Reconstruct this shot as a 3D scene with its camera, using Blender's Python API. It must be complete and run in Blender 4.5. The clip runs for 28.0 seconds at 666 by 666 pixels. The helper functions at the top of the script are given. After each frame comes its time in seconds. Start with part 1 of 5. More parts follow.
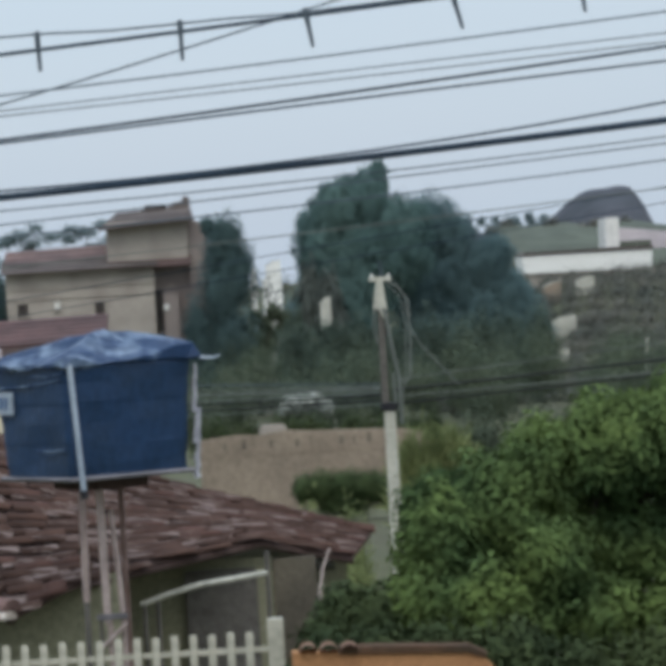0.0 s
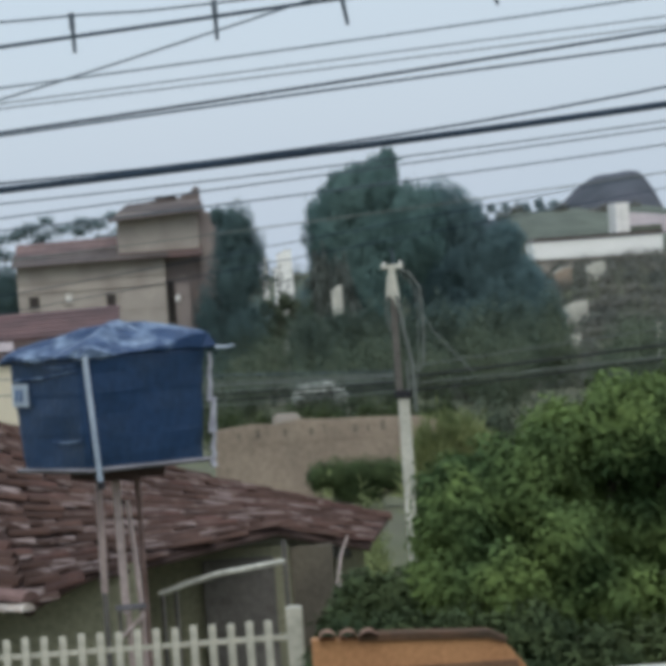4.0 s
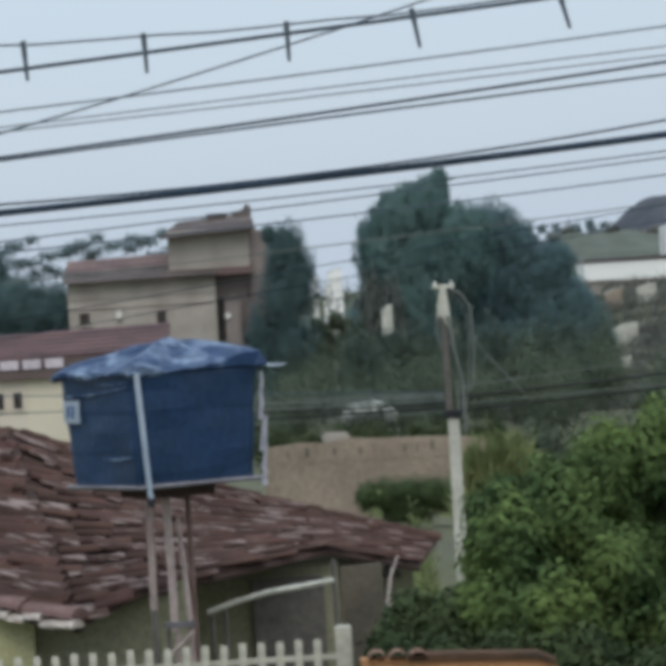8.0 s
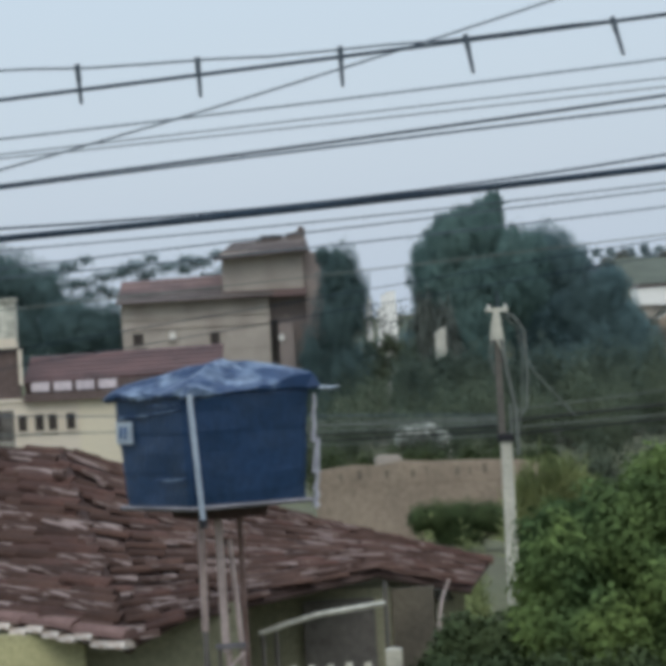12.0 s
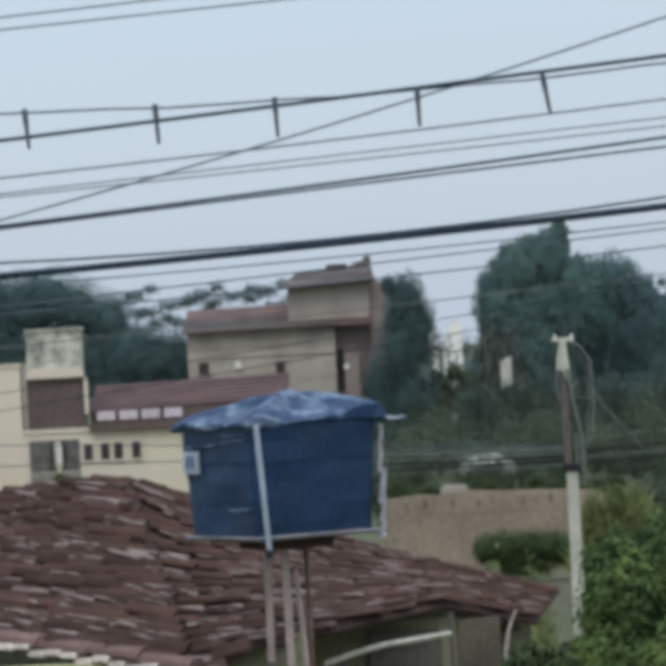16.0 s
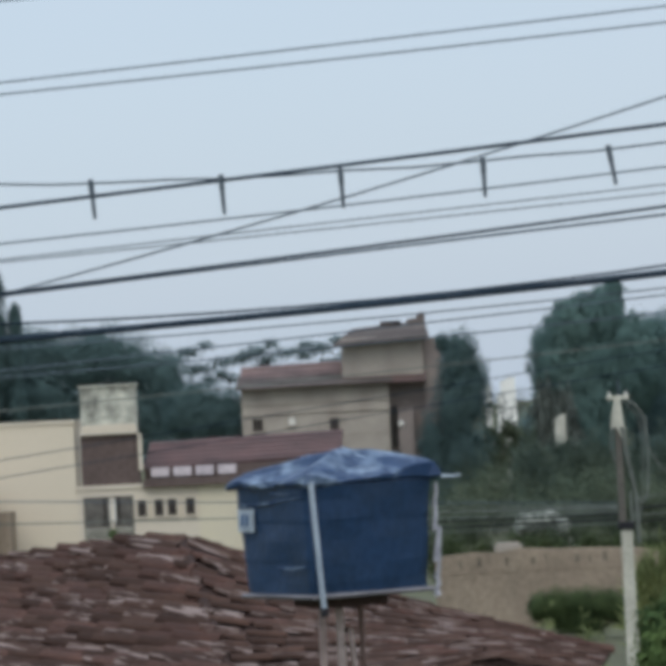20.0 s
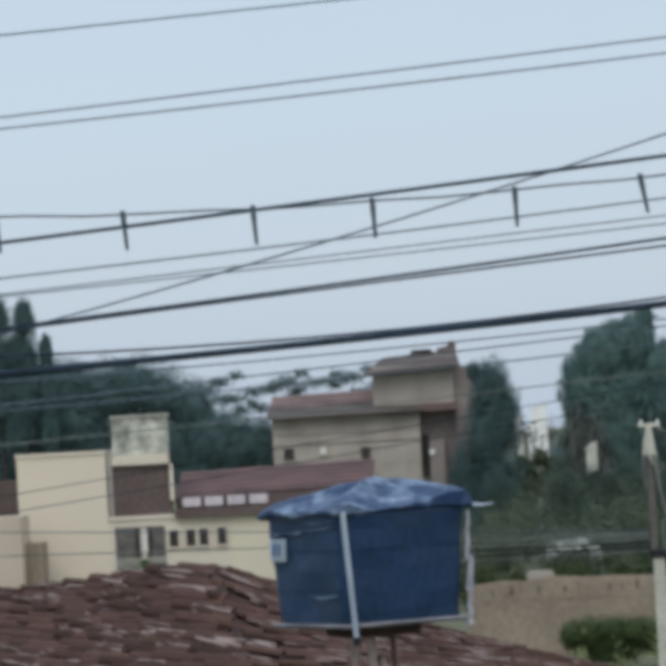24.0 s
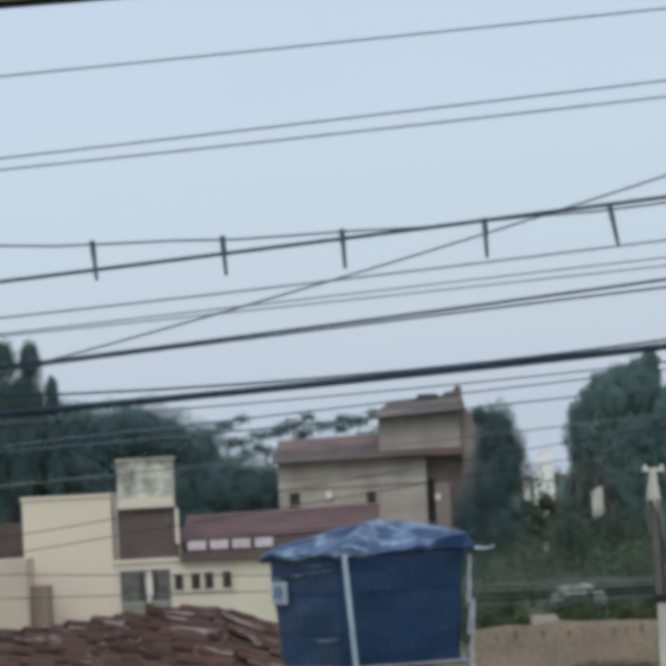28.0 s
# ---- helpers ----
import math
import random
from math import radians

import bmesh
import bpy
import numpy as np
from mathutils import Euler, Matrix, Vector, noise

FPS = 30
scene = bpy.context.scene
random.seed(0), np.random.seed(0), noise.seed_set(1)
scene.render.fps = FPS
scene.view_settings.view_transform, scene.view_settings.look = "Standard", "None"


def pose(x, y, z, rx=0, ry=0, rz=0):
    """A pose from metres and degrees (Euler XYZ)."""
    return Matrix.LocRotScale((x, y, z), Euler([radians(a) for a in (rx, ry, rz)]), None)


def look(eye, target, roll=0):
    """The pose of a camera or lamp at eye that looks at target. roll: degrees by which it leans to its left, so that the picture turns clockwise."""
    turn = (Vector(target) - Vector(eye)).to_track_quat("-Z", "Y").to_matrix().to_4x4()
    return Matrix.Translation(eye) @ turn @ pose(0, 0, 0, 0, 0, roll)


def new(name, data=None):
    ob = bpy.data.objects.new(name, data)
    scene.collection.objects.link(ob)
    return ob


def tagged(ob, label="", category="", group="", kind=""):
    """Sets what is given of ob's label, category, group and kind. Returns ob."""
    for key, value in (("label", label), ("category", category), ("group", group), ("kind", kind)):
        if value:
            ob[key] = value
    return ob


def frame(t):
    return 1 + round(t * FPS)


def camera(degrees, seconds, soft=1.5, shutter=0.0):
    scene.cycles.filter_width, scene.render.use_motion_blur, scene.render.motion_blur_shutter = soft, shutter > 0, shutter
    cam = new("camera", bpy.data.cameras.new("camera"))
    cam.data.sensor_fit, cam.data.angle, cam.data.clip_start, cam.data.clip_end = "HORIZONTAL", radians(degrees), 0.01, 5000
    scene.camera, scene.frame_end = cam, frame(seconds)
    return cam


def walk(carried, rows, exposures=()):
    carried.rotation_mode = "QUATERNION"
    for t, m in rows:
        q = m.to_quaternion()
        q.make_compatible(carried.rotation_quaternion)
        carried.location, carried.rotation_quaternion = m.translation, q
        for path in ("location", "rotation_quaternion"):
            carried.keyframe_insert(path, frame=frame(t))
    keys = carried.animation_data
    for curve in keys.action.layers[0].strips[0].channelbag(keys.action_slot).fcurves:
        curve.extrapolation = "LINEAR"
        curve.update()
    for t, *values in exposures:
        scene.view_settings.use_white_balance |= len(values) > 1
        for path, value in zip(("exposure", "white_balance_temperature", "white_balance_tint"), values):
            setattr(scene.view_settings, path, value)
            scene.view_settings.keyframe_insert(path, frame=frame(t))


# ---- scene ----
# The hand-held path: seconds, eye (x, y, z), then bearing, tilt and lean in degrees.
PATH = [
    (0.0, 0.0361, -0.0038, 5.2029, 1.497, -0.711, -3.317),
    (0.5, 0.0356, -0.0002, 5.1987, 1.494, -0.768, -3.578),
    (1.0, 0.0344, 0.0014, 5.1974, 1.479, -0.803, -3.646),
    (1.5, 0.0329, 0.0030, 5.1969, 1.475, -0.920, -3.773),
    (2.0, 0.0314, 0.0053, 5.1956, 1.458, -0.987, -3.875),
    (2.5, 0.0270, 0.0017, 5.1929, 1.433, -0.980, -3.988),
    (3.0, 0.0248, 0.0015, 5.1949, 1.392, -0.961, -3.994),
    (3.5, 0.0187, 0.0019, 5.1958, 1.340, -0.915, -4.109),
    (5.5, 0.0056, 0.0040, 5.1943, 1.154, -0.743, -3.778),
    (6.0, 0.0047, 0.0022, 5.1958, 1.094, -0.721, -3.677),
    (6.5, 0.0024, 0.0048, 5.1966, 0.981, -0.666, -3.667),
    (7.0, 0.0017, 0.0076, 5.1965, 0.902, -0.642, -3.624),
    (7.5, -0.0023, 0.0043, 5.1975, 0.747, -0.577, -3.629),
    (8.0, -0.0033, 0.0041, 5.1993, 0.628, -0.541, -3.540),
    (8.5, -0.0057, 0.0003, 5.1994, 0.439, -0.470, -3.433),
    (9.0, -0.0047, 0.0018, 5.2002, 0.343, -0.440, -3.303),
    (9.5, -0.0041, 0.0001, 5.2005, 0.178, -0.382, -3.233),
    (10.0, -0.0025, 0.0020, 5.2007, 0.107, -0.354, -3.212),
    (10.5, -0.0009, 0.0023, 5.1995, 0.029, -0.308, -3.194),
    (11.0, 0.0000, 0.0000, 5.2000, 0.000, -0.270, -3.200),
    (11.5, -0.0004, 0.0015, 5.2009, -0.050, -0.229, -3.158),
    (13.5, -0.0054, -0.0001, 5.2035, -0.392, -0.038, -3.096),
    (14.0, -0.0061, -0.0024, 5.2055, -0.522, -0.006, -3.052),
    (14.5, -0.0075, -0.0021, 5.2072, -0.780, 0.088, -2.979),
    (15.0, -0.0083, -0.0014, 5.2092, -0.866, 0.138, -3.040),
    (15.5, -0.0103, -0.0025, 5.2093, -0.986, 0.231, -3.031),
    (16.0, -0.0105, -0.0019, 5.2108, -1.046, 0.292, -3.048),
    (16.5, -0.0113, -0.0021, 5.2109, -1.144, 0.408, -2.972),
    (17.0, -0.0119, -0.0008, 5.2126, -1.193, 0.470, -3.018),
    (17.5, -0.0133, -0.0018, 5.2140, -1.275, 0.593, -2.996),
    (18.0, -0.0146, -0.0031, 5.2159, -1.327, 0.672, -3.011),
    (18.5, -0.0163, -0.0029, 5.2183, -1.437, 0.847, -2.934),
    (19.0, -0.0167, -0.0046, 5.2203, -1.514, 0.934, -2.852),
    (19.5, -0.0191, -0.0037, 5.2225, -1.681, 1.077, -2.986),
    (20.0, -0.0194, -0.0025, 5.2231, -1.781, 1.148, -2.922),
    (20.5, -0.0214, -0.0058, 5.2243, -1.927, 1.257, -2.924),
    (21.0, -0.0216, -0.0045, 5.2247, -1.991, 1.309, -3.001),
    (21.5, -0.0221, -0.0039, 5.2261, -2.069, 1.377, -3.075),
    (23.5, -0.0211, -0.0034, 5.2255, -2.182, 1.552, -3.213),
    (24.0, -0.0210, -0.0028, 5.2239, -2.201, 1.592, -3.222),
    (24.5, -0.0206, -0.0060, 5.2231, -2.247, 1.656, -3.069),
    (25.0, -0.0197, -0.0054, 5.2229, -2.286, 1.722, -3.022),
    (25.5, -0.0167, -0.0074, 5.2233, -2.317, 1.841, -3.007),
    (26.0, -0.0139, -0.0081, 5.2236, -2.341, 1.933, -3.009),
    (26.5, -0.0081, -0.0068, 5.2184, -2.366, 2.058, -3.000),
    (27.0, -0.0044, -0.0013, 5.2180, -2.380, 2.123, -3.053),
    (27.5, 0.0047, 0.0005, 5.2129, -2.354, 2.194, -2.959),
    (28.0, 0.0094, 0.0037, 5.2113, -2.265, 2.235, -2.994),
]


def aimed(x, y, z, bearing, tilt, lean):
    b, e = radians(bearing), radians(tilt)
    way = Vector((math.sin(b) * math.cos(e), math.cos(b) * math.cos(e), math.sin(e)))
    return look((x, y, z), Vector((x, y, z)) + way, lean)


cam = camera(9.605, 28.0, soft=6.7)
walk(cam, [(row[0], aimed(*row[1:])) for row in PATH], [(0, 0.02), (10, 0.0), (28, -0.04)])

# ---------------------------------------------------------------- sky and sun
world = bpy.data.worlds.new("overcast_sky")
scene.world = world
world.use_nodes = True
wt = world.node_tree
wt.nodes.clear()
w_out = wt.nodes.new("ShaderNodeOutputWorld")
sky = wt.nodes.new("ShaderNodeTexSky")
sky.sky_type, sky.sun_disc = "NISHITA", False
sky.sun_elevation, sky.sun_rotation = radians(48), radians(150)
sky.air_density, sky.dust_density = 1.0, 3.0
bg_sky = wt.nodes.new("ShaderNodeBackground")
bg_sky.inputs["Strength"].default_value = 0.05
wt.links.new(sky.outputs["Color"], bg_sky.inputs["Color"])
# cloud deck: brighter overhead than at the skyline, as under any overcast sky
tc = wt.nodes.new("ShaderNodeTexCoord")
sep = wt.nodes.new("ShaderNodeSeparateXYZ")
wt.links.new(tc.outputs["Generated"], sep.inputs["Vector"])
ramp = wt.nodes.new("ShaderNodeMapRange")
ramp.inputs["From Min"].default_value, ramp.inputs["From Max"].default_value = 0.0, 1.0
ramp.inputs["To Min"].default_value, ramp.inputs["To Max"].default_value = 0.475, 1.7
square = wt.nodes.new("ShaderNodeMath")
square.operation = "MULTIPLY"
wt.links.new(sep.outputs["Z"], square.inputs[0])
wt.links.new(sep.outputs["Z"], square.inputs[1])
wt.links.new(square.outputs[0], ramp.inputs["Value"])
cloud = wt.nodes.new("ShaderNodeTexNoise")
cloud.inputs["Scale"].default_value, cloud.inputs["Detail"].default_value = 9.0, 4.0
wt.links.new(tc.outputs["Generated"], cloud.inputs["Vector"])
tone = wt.nodes.new("ShaderNodeMix")
tone.data_type = "RGBA"
tone.inputs["A"].default_value, tone.inputs["B"].default_value = (0.822, 1.0, 1.205, 1), (0.890, 1.02, 1.22, 1)
wt.links.new(cloud.outputs["Fac"], tone.inputs["Factor"])
bg_cloud = wt.nodes.new("ShaderNodeBackground")
wt.links.new(tone.outputs["Result"], bg_cloud.inputs["Color"])
# the deck thins towards the skyline, where it is paler
veil = wt.nodes.new("ShaderNodeMapRange")
veil.inputs["From Min"].default_value, veil.inputs["From Max"].default_value = 0.0, 0.13
veil.inputs["To Min"].default_value, veil.inputs["To Max"].default_value = 0.07, 0.0
wt.links.new(sep.outputs["Z"], veil.inputs["Value"])
deck = wt.nodes.new("ShaderNodeMath")
wt.links.new(ramp.outputs["Result"], deck.inputs[0])
wt.links.new(veil.outputs["Result"], deck.inputs[1])
wt.links.new(deck.outputs[0], bg_cloud.inputs["Strength"])
add_sky = wt.nodes.new("ShaderNodeAddShader")
wt.links.new(bg_sky.outputs[0], add_sky.inputs[0])
wt.links.new(bg_cloud.outputs[0], add_sky.inputs[1])
wt.links.new(add_sky.outputs[0], w_out.inputs["Surface"])

sun_data = bpy.data.lights.new("sun", "SUN")
sun_data.energy, sun_data.angle, sun_data.color = 0.7, radians(25), (1.0, 0.96, 0.9)
sun_ob = new("sun", sun_data)
sun_ob.matrix_world = look((-20, -30, 60), (0, 20, 0))


# ---------------------------------------------------------------- materials
def material(name, colour, second=None, rough=0.8, grain=30.0, patch=1.5, bump=0.2, vary=0.0, metal=0.0, island=0.0, mix=0.5, thin=0.0):
    """Two tones mixed by stains, a fine grain in brightness and relief; vary: spread from piece to piece."""
    m = bpy.data.materials.new(name)
    m.use_nodes = True
    nt = m.node_tree
    bsdf = nt.nodes["Principled BSDF"]
    bsdf.inputs["Roughness"].default_value, bsdf.inputs["Metallic"].default_value = rough, metal
    bsdf.inputs["Specular IOR Level"].default_value = 0.08 if rough >= 0.75 else 0.3
    second = second or tuple(c * 0.6 for c in colour)
    co = nt.nodes.new("ShaderNodeTexCoord")
    big = nt.nodes.new("ShaderNodeTexNoise")
    big.inputs["Scale"].default_value, big.inputs["Detail"].default_value = patch, 5.0
    fine = nt.nodes.new("ShaderNodeTexNoise")
    fine.inputs["Scale"].default_value, fine.inputs["Detail"].default_value = grain, 6.0
    nt.links.new(co.outputs["Object"], big.inputs["Vector"])
    nt.links.new(co.outputs["Object"], fine.inputs["Vector"])
    spread = nt.nodes.new("ShaderNodeMapRange")
    spread.inputs["From Min"].default_value, spread.inputs["From Max"].default_value = mix - 0.12, mix + 0.18
    nt.links.new(big.outputs["Fac"], spread.inputs["Value"])
    two = nt.nodes.new("ShaderNodeMix")
    two.data_type = "RGBA"
    two.inputs["A"].default_value, two.inputs["B"].default_value = (*colour, 1), (*second, 1)
    nt.links.new(spread.outputs["Result"], two.inputs["Factor"])
    hsv = nt.nodes.new("ShaderNodeHueSaturation")
    nt.links.new(two.outputs["Result"], hsv.inputs["Color"])
    val = nt.nodes.new("ShaderNodeMapRange")
    val.inputs["From Min"].default_value, val.inputs["From Max"].default_value = 0.3, 0.7
    val.inputs["To Min"].default_value, val.inputs["To Max"].default_value = 0.82, 1.16
    nt.links.new(fine.outputs["Fac"], val.inputs["Value"])
    last = val.outputs["Result"]
    if vary or island:
        src = nt.nodes.new("ShaderNodeObjectInfo" if vary else "ShaderNodeNewGeometry")
        sp = nt.nodes.new("ShaderNodeMapRange")
        sp.inputs["To Min"].default_value, sp.inputs["To Max"].default_value = 1 - (vary or island), 1 + (vary or island)
        nt.links.new(src.outputs["Random" if vary else "Random Per Island"], sp.inputs["Value"])
        mul = nt.nodes.new("ShaderNodeMath")
        mul.operation = "MULTIPLY"
        nt.links.new(last, mul.inputs[0])
        nt.links.new(sp.outputs["Result"], mul.inputs[1])
        last = mul.outputs[0]
    nt.links.new(last, hsv.inputs["Value"])
    nt.links.new(hsv.outputs["Color"], bsdf.inputs["Base Color"])
    if thin:
        # leaves let part of the light through
        glow = nt.nodes.new("ShaderNodeBsdfTranslucent")
        blend = nt.nodes.new("ShaderNodeMixShader")
        blend.inputs["Fac"].default_value = thin
        nt.links.new(hsv.outputs["Color"], glow.inputs["Color"])
        nt.links.new(bsdf.outputs[0], blend.inputs[1])
        nt.links.new(glow.outputs[0], blend.inputs[2])
        nt.links.new(blend.outputs[0], nt.nodes["Material Output"].inputs["Surface"])
    if bump:
        bp = nt.nodes.new("ShaderNodeBump")
        bp.inputs["Strength"].default_value, bp.inputs["Distance"].default_value = bump, 0.02
        nt.links.new(fine.outputs["Fac"], bp.inputs["Height"])
        nt.links.new(bp.outputs["Normal"], bsdf.inputs["Normal"])
    return m


